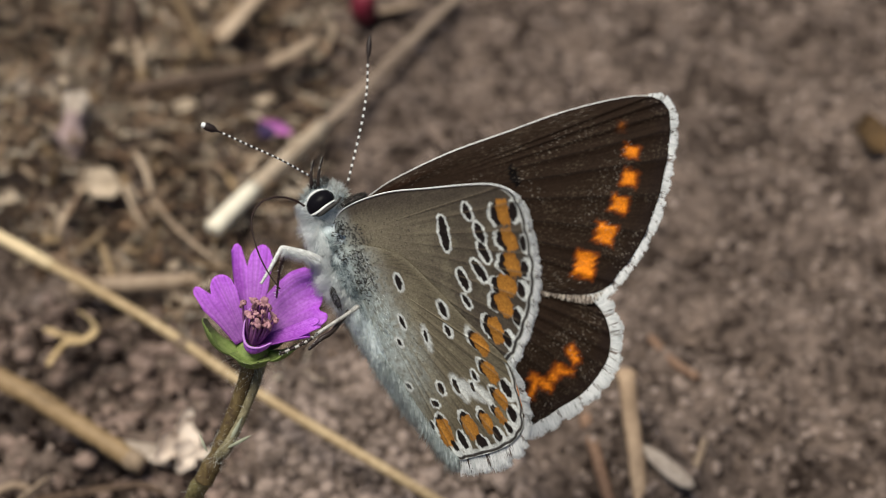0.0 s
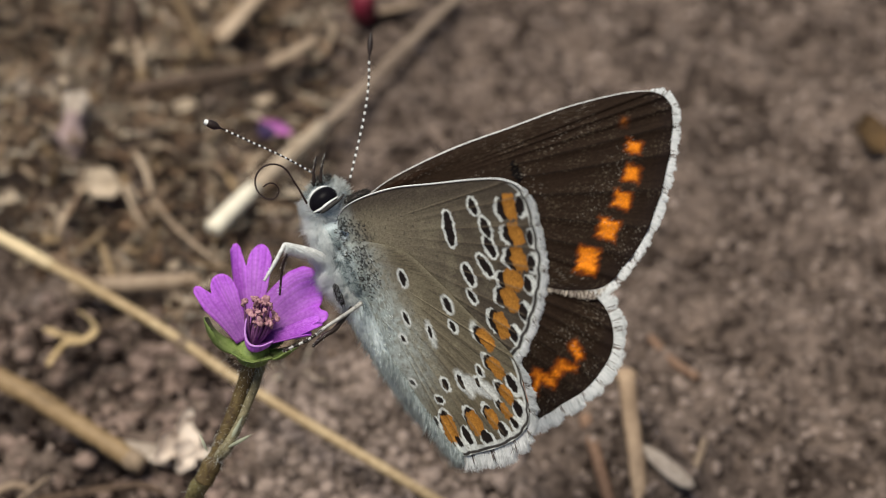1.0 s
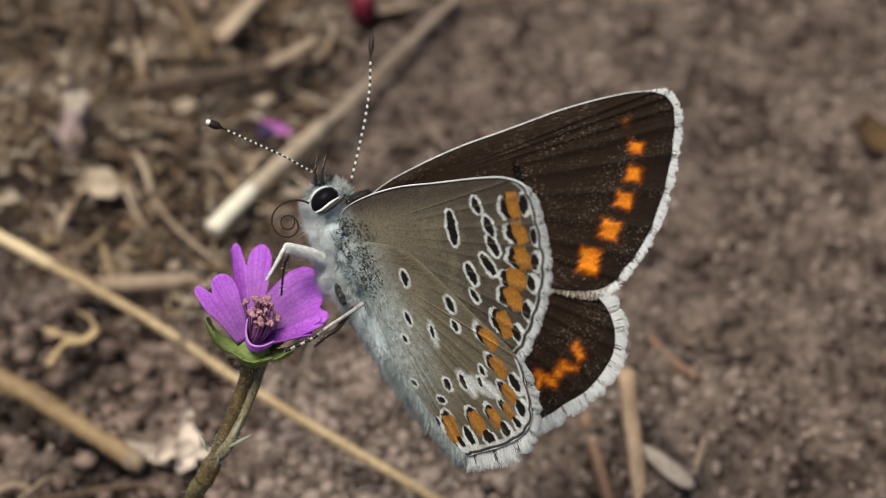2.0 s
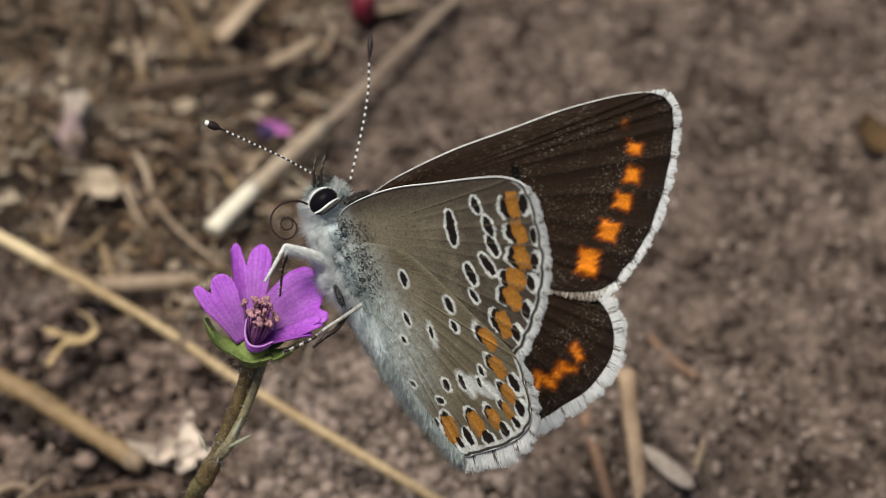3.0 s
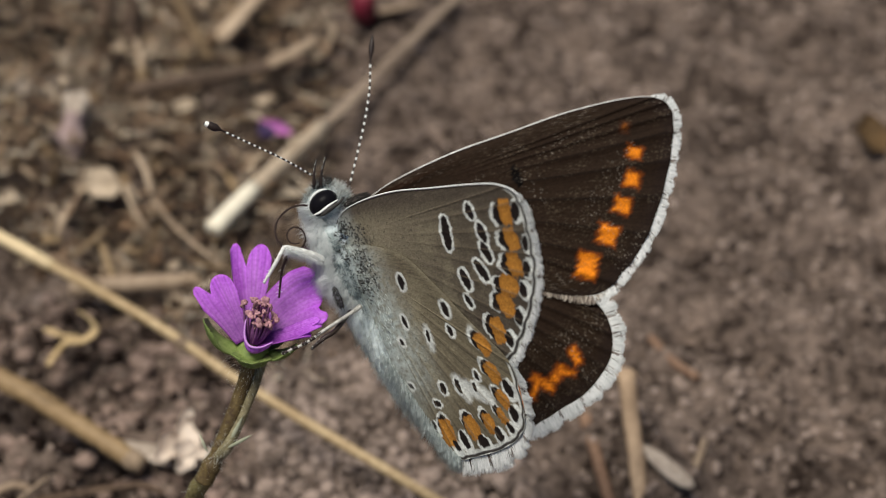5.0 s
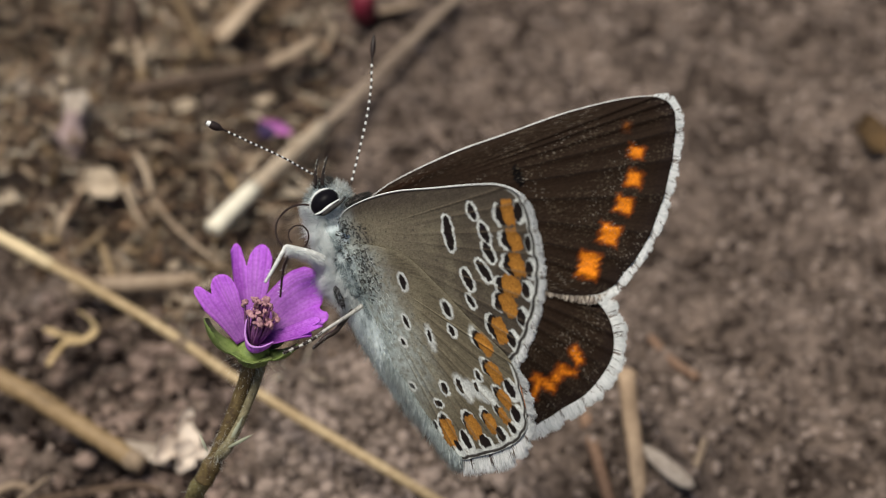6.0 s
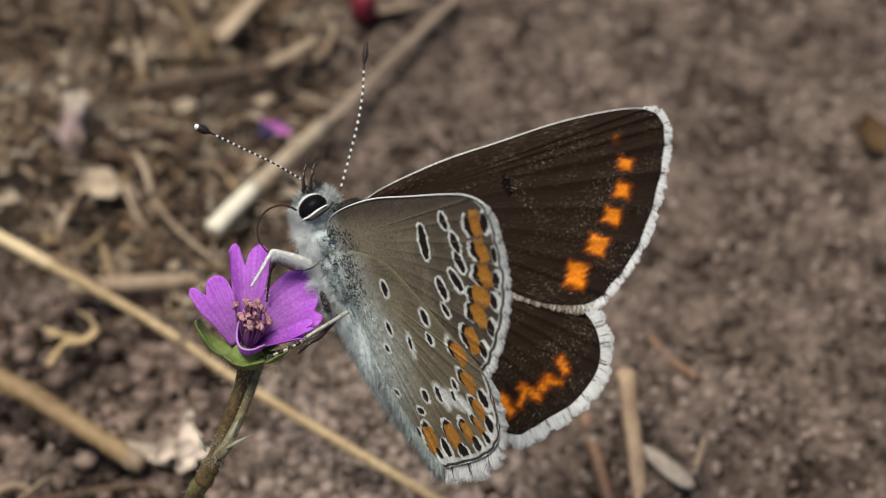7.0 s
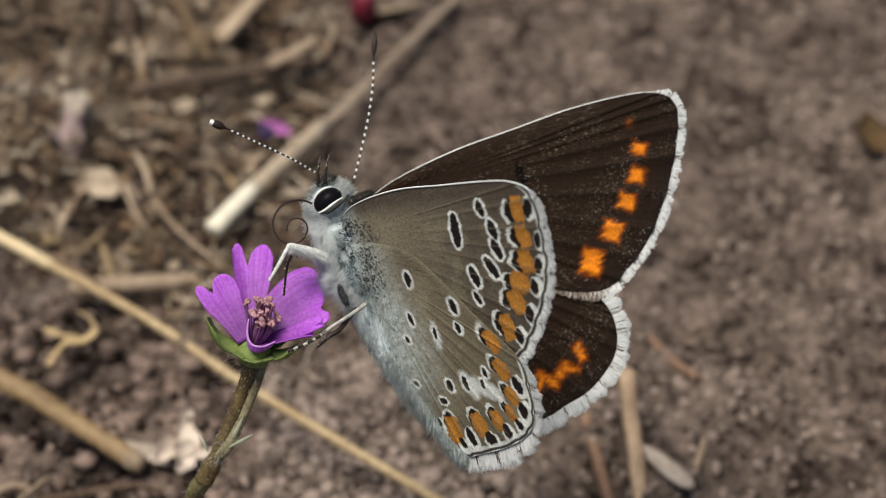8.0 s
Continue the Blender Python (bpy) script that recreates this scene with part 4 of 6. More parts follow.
    short = Vector((-0.62, 0.78, 0)).normalized()
    eye_c = Vector((-4.92, 2.05, 0.86))
    part("eye", moved(blob(eye_c, (long * 0.64, short * 0.49, FRONT * 0.52), 24, 32)), EYE_MAT, head, "glossy black compound eye")
    chord = spline([eye_c + Vector(q) for q in ((-0.38, -0.52, 0.30), (-0.08, -0.38, 0.48), (0.26, -0.11, 0.54), (0.62, 0.14, 0.34))], 8)
    part("eye_rim", moved(tube(chord, lambda t: 0.045 * math.sin(math.pi * (0.15 + 0.75 * t)) + 0.010, 8)), WHITE_SCALE, head, "white rim below the eye")
    under = [v + Vector((0.075, -0.115, -0.02)) for v in chord[6:]] + [eye_c + Vector((0.85, 0.24, 0.1))]
    part("eye_stripe", moved(tube(under, lambda t: 0.095 * math.sin(math.pi * (0.1 + 0.8 * t)) + 0.015, 8)), FUR_DARK, head, "black stripe behind the eye")
    fur("cheek_fur", Vector((-4.72, 1.48, 0.55)), (AXIS * 0.42, SPAN * 0.5, FRONT * 0.5), 1300, 0.3, -AXIS * 0.6 + SPAN * 0.1, 0.4, 0.008, FUR_WHITE, "white fur below the eye", head, 29, lambda p, n: n[:, 2] > -0.1, True)
    rim2 = [eye_c + long * math.cos(w) * 0.63 + short * math.sin(w) * 0.51 + FRONT * 0.1 for w in np.linspace(0.75, 2.3, 24)]
    part("eye_rim", moved(tube(rim2, lambda t: 0.048 * math.sin(math.pi * (0.1 + 0.8 * t)) + 0.01, 8)), WHITE_SCALE, head, "white rim above the eye")
    # two feelers of the mouth, dark and bristly
    for base, tip in (((-5.3, 2.75, 1.0), (-5.2, 3.85, 1.2)), ((-5.05, 2.75, 0.8), (-4.83, 4.0, 0.9))):
        b, t = Vector(base), Vector(tip)
        path = spline([b, (b + t) / 2 + Vector((-0.06, 0, 0.04)), t], 6)
        palp = part("palp", moved(tube(path, lambda q: 0.085 * (1 - 0.7 * q), 8)), BLACK_SCALE, head, "dark bristly palp")
        rng = np.random.default_rng(17)
        k = rng.integers(0, len(path) - 2, 70)
        pts = np.array([tuple(path[i] - HEART) for i in k])
        d = tuple((t - b).normalized())
        part("bristle_coat", hairs(pts, np.array(d) + rng.normal(0, 0.14, (70, 3)), rng.uniform(0.12, 0.28, 70), 0.010, 0.2, 18), FUR_GREY, head)
    # abdomen, mostly behind the hindwing
    ab = spline([(-3.5, -1.6, -0.1), (-2.3, -3.4, -0.2), (-1.1, -5.6, -0.3), (-0.35, -7.2, -0.4)], 10)
    abdomen = part("abdomen", moved(tube(ab, lambda t: 1.05 * math.sin(math.pi * (0.32 + 0.60 * t)) + 0.08, 20, rough=0.05)), SKIN, butterfly)
    rng = np.random.default_rng(19)
    k = rng.integers(0, len(ab) - 1, 7000)
    w = rng.uniform(0, 2 * math.pi, 7000)
    d = np.array([tuple((ab[i + 1] - ab[i]).normalized()) for i in k])
    s = np.cross(d, np.array((0, 0, 1.0)))
    u = np.cross(s, d)
    nrm = s * np.cos(w)[:, None] + u * np.sin(w)[:, None]
    rad = 1.05 * np.sin(np.pi * (0.32 + 0.60 * k / (len(ab) - 1)))
    pts = np.array([tuple(ab[i] - HEART) for i in k]) + nrm * rad[:, None]
    part("abdomen_fur", hairs(pts, d * 1.0 + nrm * 0.4 + rng.normal(0, 0.28, (7000, 3)), rng.uniform(0.3, 0.65, 7000), 0.0085, 0.35, 20),
         FUR_PALE, abdomen, "pale grey fur on the abdomen")
    return head


HEAD = body()


def antenna(points, rings, label, club, tip):
    """A black stalk ringed with white, and a club."""
    path = spline(points, 12)
    n = len(path)
    stalk = part("antenna", moved(tube(path, lambda t: 0.035 + club * (step(0.79, 0.87, t) * step(1.02, 0.91, t)), 10)), BLACK_SCALE, HEAD, label)
    stalk.parent = butterfly
    acc = [0.0]
    for i in range(1, n):
        acc.append(acc[-1] + (path[i] - path[i - 1]).length)
    def at(q):
        x = q * acc[-1]
        i = max(j for j in range(n - 1) if acc[j] <= x + 1e-9)
        f = (x - acc[i]) / (acc[i + 1] - acc[i])
        return path[i].lerp(path[i + 1], f)
    for k in range(rings):
        q = 0.03 + 0.76 * k / (rings - 1)
        a, b = at(q), at(q + 0.018)
        part("white_ring", moved(tube([a, a.lerp(b, 0.5), b], 0.046, 8)), WHITE_SCALE, stalk)
    a, b = at(0.955), at(0.999)
    part("club_tip", moved(tube([a, a.lerp(b, 0.6), b], lambda t: tip * (1 - 0.7 * t * t), 10)), WHITE_SCALE, stalk, "white tip of the club")


antenna([(-5.34, 3.15, 0.8), (-6.49, 3.79, 1.6), (-7.94, 4.45, 2.4), (-8.83, 4.85, 2.8), (-9.68, 5.20, 3.2)], 17, "black antenna ringed with white, with a dark club", 0.14, 0.135)
antenna([(-3.92, 2.82, -0.6), (-3.62, 4.2, -1.0), (-3.33, 5.65, -1.4), (-3.17, 6.98, -1.7), (-3.15, 8.2, -1.9), (-3.08, 9.27, -2.0)], 17, "black antenna ringed with white, with a dark club", 0.085, 0.07)


def leg(points, radii, mat, label, bands=0, hair=True, seed=3):
    path = spline(points, 8)
    ob = part("leg", moved(tube(path, lambda t: float(np.interp(t, np.linspace(0, 1, len(radii)), radii)), 10, rough=0.15)), mat, butterfly, label)
    rng = np.random.default_rng(seed)
    if hair:
        k = rng.integers(0, int(len(path) * 0.45), 800)
        pts = np.array([tuple(path[i] - HEART) for i in k])
        part("leg_fur", hairs(pts, np.array((0.15, -0.9, 0.3)) + rng.normal(0, 0.3, (800, 3)), rng.uniform(0.25, 0.6, 800), 0.009, 0.3, seed), FUR_WHITE, ob, "white fur under the thigh")
    for b in range(bands):
        i = int(len(path) * (0.62 + 0.36 * b / max(1, bands - 1))) - 1
        i = min(i, len(path) - 2)
        p, d = path[i], (path[i + 1] - path[i]).normalized()
        part("dark_band", moved(tube([p - d * 0.12, p, p + d * 0.12], 0.068, 8)), BLACK_SCALE, ob)
    k = rng.integers(len(path) // 2, len(path) - 1, 26)
    pts = np.array([tuple(path[i] - HEART) for i in k])
    part("leg_bristle", hairs(pts, rng.normal(0, 1, (26, 3)) + np.array((-0.5, 0.2, 0.4)), rng.uniform(0.12, 0.2, 26), 0.012, 0.1, seed), FUR_WHITE, ob)


leg([(-4.9, -0.3, 1.0), (-5.57, -0.02, 1.4), (-6.2, 0.15, 1.7), (-6.44, 0.19, 1.8), (-6.56, 0.0, 1.85), (-6.85, -0.55, 1.9), (-7.28, -1.3, 1.9)], [0.17, 0.15, 0.12, 0.09, 0.085, 0.085, 0.06], LEG_MAT, "white-scaled foreleg bent over the petals")
leg([(-3.3, -2.2, 1.6), (-3.88, -2.62, 2.2), (-4.71, -3.16, 2.5), (-5.4, -3.66, 2.6), (-6.45, -4.16, 2.5)], [0.10, 0.08, 0.07, 0.062, 0.052], LEG_GREY, "white and black banded leg on the flower's rim", 5, False, 4)
leg([(-3.7, -2.4, 1.4), (-4.3, -3.2, 2.3), (-4.75, -3.5, 2.55), (-5.25, -3.95, 2.5)], [0.09, 0.10, 0.10, 0.06], BLACK_SCALE, "dark leg beside the flower", 0, False, 6)
leg([(-5.3, -0.2, 0.9), (-6.2, -0.1, 1.2), (-6.5, -0.5, 1.3), (-6.62, -1.1, 1.2), (-6.7, -1.9, 1.1)], [0.10, 0.08, 0.06, 0.05, 0.04], TONGUE, "slender brown leg resting inside the flower", 0, False, 7)

# the tongue: short stiff links that curl and stretch
LINKS = 40
LINK = 5.8 / LINKS
TONGUE_ROOT = Vector((-5.60, 1.93, 1.2))
TONGUE_LINKS = []
for i in range(LINKS):
    r0, r1 = 0.046 - 0.018 * i / LINKS, 0.046 - 0.018 * (i + 1) / LINKS
    TONGUE_LINKS.append(part("tongue_link", tube([(-0.05, 0, 0), (LINK * 0.5, 0, 0), (LINK + 0.05, 0, 0)], lambda t: r0 + (r1 - r0) * t, 8), TONGUE, butterfly))
TONGUE_LINKS[0]["label"] = "thin dark brown curling tongue"

# heading along the tongue at five places, in degrees, and the times at which it holds them
TONGUE_SHAPES = [
    (0.0, (140, 195, 277, 296, 311)), (0.4, (132, 189, 275, 299, 322)), (0.6, (136, 186, 273, 300, 345)), (0.7, (140, 183, 271, 305, 420)),
    (0.8, (123, 134, 241, 332, 618)), (1.0, (119, 123, 234, 348, 594)), (1.2, (117, 137, 255, 410, 747)), (1.5, (138, 186, 340, 521, 825)),
    (1.7, (155, 229, 351, 536, 817)), (3.0, (151, 230, 342, 532, 867)), (3.5, (174, 245, 345, 526, 797)), (4.6, (174, 245, 342, 515, 770)),
    (5.8, (172, 243, 335, 480, 690)), (6.8, (168, 240, 325, 440, 620)), (7.0, (147, 229, 309, 335, 413)),
    (7.2, (160, 232, 305, 375, 500)), (7.5, (160, 230, 318, 440, 610)), (8.0, (152, 228, 319, 443, 640))]


def tongue_rows():
    rows = [[] for _ in range(LINKS)]
    times = [s[0] for s in TONGUE_SHAPES]
    table = np.array([s[1] for s in TONGUE_SHAPES], float)
    quick = [k / 30 for k in range(18, 37)] + [k / 30 for k in range(204, 226)]
    for t in sorted(set([round(k / 10, 4) for k in range(81)] + [round(q, 4) for q in quick])):
        head = [float(np.interp(t, times, table[:, k])) for k in range(5)]
        p = TONGUE_ROOT - HEART
        for i in range(LINKS):
            h = float(np.interp((i + 0.5) / LINKS, [0, 0.25, 0.5, 0.75, 1], head))
            z = (0.15 + 0.8 * min(1.0, max(0.0, (400 - head[4]) / 50))) * i / LINKS
            rows[i].append((t, Matrix.Translation((p + Vector((0, 0, z))) * MM) @ pose(0, 0, 0, 0, 0, h)))
            p = p + Vector((math.cos(radians(h)), math.sin(radians(h)), 0)) * LINK
    return rows


# ---- the flower ----
def ground_place(p):
    """From the camera-turned space (mm) to the world (mm)."""
    return FOCUS + TURN @ Vector(p)


PIVOT = Vector((-10.35, -9.75, -1.0))               # a joint of the stalk
plant = new("wild_geranium")
ROOT_WORLD = ground_place((-11.6, -13.8, -11.0))
ROOT_WORLD.z = height(ROOT_WORLD.x, ROOT_WORLD.y) - 0.3
plant.matrix_basis = Matrix.Translation(ROOT_WORLD * MM) @ TURN.to_4x4()
tagged(plant, "small purple wild geranium on a hairy brown-green stalk", "flower")
ROOT_LOCAL = TURN.transposed() @ (ROOT_WORLD - FOCUS)


def stalk_hair(path, radius, count, length, parent, seed):
    rng = np.random.default_rng(seed)
    k = rng.integers(0, len(path) - 1, count)
    pts = np.array([tuple(path[i].lerp(path[i + 1], rng.random())) for i in k])
    d = rng.normal(0, 1, (count, 3))
    d /= np.linalg.norm(d, axis=1, keepdims=True)
    part("stalk_hair", hairs(pts + d * radius * 0.8, d, length * rng.uniform(0.4, 1.1, count), 0.0065, 0.3, seed), STEM_HAIR, parent, "fine white hairs")


low = [v - ROOT_LOCAL for v in spline([ROOT_LOCAL, ROOT_LOCAL + Vector((0.1, 1.6, 3.0)), Vector((-10.75, -11.2, -3.0)), Vector((-10.02, -9.62, -0.9))], 10)]
stalk = part("stalk", tube(low, lambda t: 0.42 - 0.03 * t, 14, rough=0.08), STEM_GREEN, plant)
stalk_hair(low, 0.44, 260, 0.34, stalk, 71)

flower = new("flower_head")
flower.parent = plant
FLOWER_AT = Matrix.Translation((PIVOT - ROOT_LOCAL) * MM)
flower.matrix_basis = FLOWER_AT
P = lambda *q: Vector(q) - PIVOT

up = spline([P(-10.12, -9.85, -1.0), P(-9.74, -9.08, -0.85), P(-9.43, -8.37, -0.7), P(-8.96, -7.3, -0.5), P(-8.42, -5.85, -0.3), P(-8.05, -4.7, 0.1)], 10)
pedicel = part("pedicel", tube(up, lambda t: 0.39 - 0.10 * step(0.15, 0.35, t) + 0.05 * math.exp(-((t - 0.2) / 0.05) ** 2), 16, rough=0.10), STEM, flower, "brown-green hairy stalk")
second = spline([P(-9.55, -8.75, -0.75), P(-9.05, -8.2, -0.55), P(-8.57, -7.3, -0.45), P(-8.02, -6.0, -0.4), P(-7.55, -4.7, -0.3)], 10)
part("pedicel", tube(second, lambda t: 0.22 + 0.08 * math.exp(-((t - 0.15) / 0.2) ** 2), 12, rough=0.12), STEM_PALE, flower, "thin pale second stalk")
stalk_hair(up, 0.32, 620, 0.22, flower, 72)
stalk_hair(second, 0.2, 320, 0.3, flower, 73)


def bract(root, tip, width, parent):
    """A papery pointed scale at the joint."""
    a, b = Vector(root), Vector(tip)
    d = b - a
    s = d.cross(FRONT).normalized()
    verts, faces = [], []
    for i in range(9):
        t = i / 8
        w = width * math.sin(math.pi * (0.12 + 0.88 * t)) ** 0.8 if t < 1 else 0.0
        c = a + d * t + FRONT * 0.12 * math.sin(3 * t)
        for k, q in enumerate((-1, 0, 1)):
            verts.append(c + s * w * q + FRONT * (0.08 if q == 0 else 0.0))
    n = len(verts)
    verts += [v - FRONT * 0.03 for v in verts]
    for i in range(8):
        for k in range(2):
            q = (i * 3 + k, i * 3 + k + 1, (i + 1) * 3 + k + 1, (i + 1) * 3 + k)
            faces += [q, tuple(n + j for j in reversed(q))]
    part("bract", (verts, faces), BRACT, parent, "whitish papery bract")


bract(P(-9.0, -8.3, -0.35), P(-7.95, -7.72, 0.0), 0.075, flower)
bract(P(-8.95, -8.1, -0.4), P(-8.35, -6.95, -0.25), 0.085, flower)
bract(P(-9.9, -8.5, -0.6), P(-10.2, -7.75, -0.5), 0.06, flower)
node_hair = spline([P(-9.95, -9.3, -0.9), P(-9.45, -8.6, -0.7), P(-8.9, -7.9, -0.5)], 6)
stalk_hair(node_hair, 0.36, 380, 0.36, flower, 74)

CUP = P(-7.85, -4.0, 0.6)                          # where the petals spring
CUP_AXIS = Vector((0.12, 0.82, 0.56)).normalized()
CUP_X = Vector((1, -0.2, 0)).normalized()
CUP_X = (CUP_X - CUP_AXIS * CUP_X.dot(CUP_AXIS)).normalized()
CUP_Y = CUP_AXIS.cross(CUP_X)                       # leans away from the viewer and up


def cup_sheet(azimuth, open_base, open_tip, length, width, notch, curl, fold, base, steps=(22, 15), thick=0.05, waist=0.25, flare=0.0):
    """A petal or sepal: springs from the cup, spreads to its width, notched at the tip, curled and creased."""
    w = radians(azimuth)
    out = CUP_X * math.cos(w) + CUP_Y * math.sin(w)
    side = CUP_AXIS.cross(out).normalized()
    verts, faces = [], []
    rows, cols = steps
    p = Vector(base)
    for i in range(rows):
        t = i / (rows - 1)
        ang = radians(open_base + (open_tip - open_base) * min(1.0, 1.3 * t) + curl * t * t)
        d = out * math.sin(ang) + CUP_AXIS * math.cos(ang)
        p = p + d * length / (rows - 1)
        nrm = (CUP_AXIS * math.sin(ang) - out * math.cos(ang)).normalized()
        half = width * (waist + (1 - waist) * math.sin(math.pi * min(1.0, 0.06 + 0.72 * t)) ** 1.2)
        if t > 0.88:
            half *= math.sqrt(max(0.0, 1 - ((t - 0.88) / 0.125) ** 2)) * 0.55 + 0.45
        for k in range(cols):
            q = 2 * k / (cols - 1) - 1
            tip = notch * length * max(0.0, t - 0.45) / 0.55 * (1 - abs(q)) ** 1.4
            lobes = -0.04 * length * max(0.0, t - 0.6) * (abs(q) ** 3) * 4
            bend = fold * (q * q) * half + 0.04 * math.sin(9 * q + azimuth) * t * half + flare * t * t * q * half
            verts.append(p + side * half * q + nrm * bend - d * (tip - lobes))
    n = len(verts)
    faces = [(i * cols + k, i * cols + k + 1, (i + 1) * cols + k + 1, (i + 1) * cols + k) for i in range(rows - 1) for k in range(cols - 1)]
    back = []
    for i in range(rows):
        t = i / (rows - 1)
        for k in range(cols):
            back.append(verts[i * cols + k] - (CUP_AXIS * 0.5 - out * 0.5).normalized() * thick * (0.3 + 0.7 * math.sin(math.pi * (0.1 + 0.85 * t))))
    faces += [tuple(n + j for j in reversed(f)) for f in faces]
    verts += back
    rim = [k for k in range(cols)] + [i * cols + cols - 1 for i in range(1, rows)] + [(rows - 1) * cols + k for k in range(cols - 2, -1, -1)] + [i * cols for i in range(rows - 2, 0, -1)]
    for i in range(len(rim)):
        a, b = rim[i], rim[(i + 1) % len(rim)]
        faces.append((a, n + a, n + b, b))
    return verts, faces


def petal_sheet(path, halves, across, notch, cleft, bend, steps=(24, 17), thick=0.05):
    """A petal along a curve: half widths at its points, two rounded lobes parted at the cleft, a bend per side."""
    rows, cols = steps
    line = spline(path, 12)
    across = Vector(across).normalized()
    top = len(line) - 1
    def at(t):
        x = min(max(t, 0.0), 0.9999) * top
        i = int(x)
        return line[i].lerp(line[i + 1], x - i), (line[i + 1] - line[i]).normalized()
    verts, norms = [], []
    for i in range(rows):
        t = i / (rows - 1)
        for k in range(cols):
            q = 2 * k / (cols - 1) - 1
            u = (q - cleft) / (1 - cleft) if q > cleft else (cleft - q) / (1 + cleft)
            s = t * (1 - notch * (1 - math.sqrt(max(0.0, 1 - (2 * u - 1) ** 2))) * t)
            p, d = at(s)
            side = (across - d * across.dot(d)).normalized()
            nrm = side.cross(d)
            half = float(np.interp(s, np.linspace(0, 1, len(halves)), halves))
            rise = bend[0] * max(0.0, -q) ** 2 + bend[1] * max(0.0, q) ** 2 + 0.05 * math.sin(7 * q + 3 * half) * t
            verts.append(p + side * half * q + nrm * rise * half * (0.3 + 0.7 * s))
            norms.append(nrm)
    n = len(verts)
    faces = [(i * cols + k, i * cols + k + 1, (i + 1) * cols + k + 1, (i + 1) * cols + k) for i in range(rows - 1) for k in range(cols - 1)]
    faces += [tuple(n + j for j in reversed(f)) for f in faces]
    verts += [v - m * thick for v, m in zip(verts, norms)]
    rim = [k for k in range(cols)] + [i * cols + cols - 1 for i in range(1, rows)] + [(rows - 1) * cols + k for k in range(cols - 2, -1, -1)] + [i * cols for i in range(rows - 2, 0, -1)]
    for i in range(len(rim)):
        a, b = rim[i], rim[(i + 1) % len(rim)]
        faces.append((a, n + a, n + b, b))
    return verts, faces


def petal(path, halves, across, notch, cleft, bend):
    shape = petal_sheet([P(*q) for q in path], halves, across, notch, cleft, bend)
    ob = part("petal", shape, PETAL, flower, "notched purple petal")
    cells = [(k % 17, (k // 17) % 24) for k in range(len(shape[0]))]
    sheet = ob.data.attributes.new("across", "FLOAT", "POINT")
    sheet.data.foreach_set("value", [c[0] / 8 - 1 + path[2][0] for c in cells])
    along = ob.data.attributes.new("along", "FLOAT", "POINT")
    along.data.foreach_set("value", [c[1] / 23 for c in cells])


def rim_petal(base, rim, bulge, thick=0.06, steps=(9, 24)):
    """The petal turned to the viewer: a curled wall from the flower's base up to its rolled rim."""
    rows, cols = steps
    foot, lip = spline(base, 12), spline(rim, 12)
    at = lambda line, t: line[min(int(t * (len(line) - 1)), len(line) - 2)].lerp(line[min(int(t * (len(line) - 1)), len(line) - 2) + 1], t * (len(line) - 1) - min(int(t * (len(line) - 1)), len(line) - 2))
    verts = []
    for i in range(rows):
        v = i / (rows - 1)
        for k in range(cols):
            w = k / (cols - 1)
            p = at(foot, w).lerp(at(lip, w), v)
            verts.append(p + Vector(bulge) * math.sin(math.pi * v) * (0.6 + 0.4 * math.sin(math.pi * w)) + FRONT * 0.03 * math.sin(11 * w) * v)
    n = len(verts)
    faces = [(i * cols + k, i * cols + k + 1, (i + 1) * cols + k + 1, (i + 1) * cols + k) for i in range(rows - 1) for k in range(cols - 1)]
    faces += [tuple(n + q for q in reversed(f)) for f in faces]
    verts += [v + Vector((0.2, 0.75, 0.3)) * thick for v in verts]
    edge = [k for k in range(cols)] + [i * cols + cols - 1 for i in range(1, rows)] + [(rows - 1) * cols + k for k in range(cols - 2, -1, -1)] + [i * cols for i in range(rows - 2, 0, -1)]
    for i in range(len(edge)):
        a, b = edge[i], edge[(i + 1) % len(edge)]
        faces.append((a, n + a, n + b, b))
    ob = part("petal", (verts, faces), PETAL, flower, "curled purple petal with a pale rolled rim")
    cells = [(k % cols, (k // cols) % rows) for k in range(len(verts))]
    sheet = ob.data.attributes.new("across", "FLOAT", "POINT")
    sheet.data.foreach_set("value", [2 * c[0] / (cols - 1) for c in cells])
    along = ob.data.attributes.new("along", "FLOAT", "POINT")
    along.data.foreach_set("value", [0.35 + 0.75 * c[1] / (rows - 1) for c in cells])
    lip_path = [v + FRONT * 0.03 for v in lip]
    part("petal_rim", tube(lip_path, lambda t: 0.02 + 0.03 * math.sin(math.pi * t), 8, rough=0.3), PETAL_RIM, flower, "pale rolled edge of the petal")


petal([(-8.0, -3.7, 0.5), (-8.05, -2.3, -0.5), (-8.08, -0.8, -1.1), (-8.06, 0.22, -1.3)], (0.25, 0.52, 0.94, 1.05), (1, 0, 0.1), 0.52, -0.30, (0.55, 0.12))
petal([(-8.25, -3.75, 0.7), (-8.8, -2.8, 0.5), (-9.32, -1.95, 0.4), (-9.72, -1.22, 0.4)], (0.33, 0.58, 0.86, 0.98), (0.5, 0.86, -0.35), 0.40, -0.30, (-0.25, 0.2))
petal([(-7.6, -3.7, 0.5), (-6.75, -2.75, 0.1), (-5.8, -2.1, -0.1), (-5.0, -1.85, -0.1)], (0.5, 1.1, 1.42, 1.35), (0.5, -0.86, 0.35), 0.2, 0.45, (0.05, 0.25))
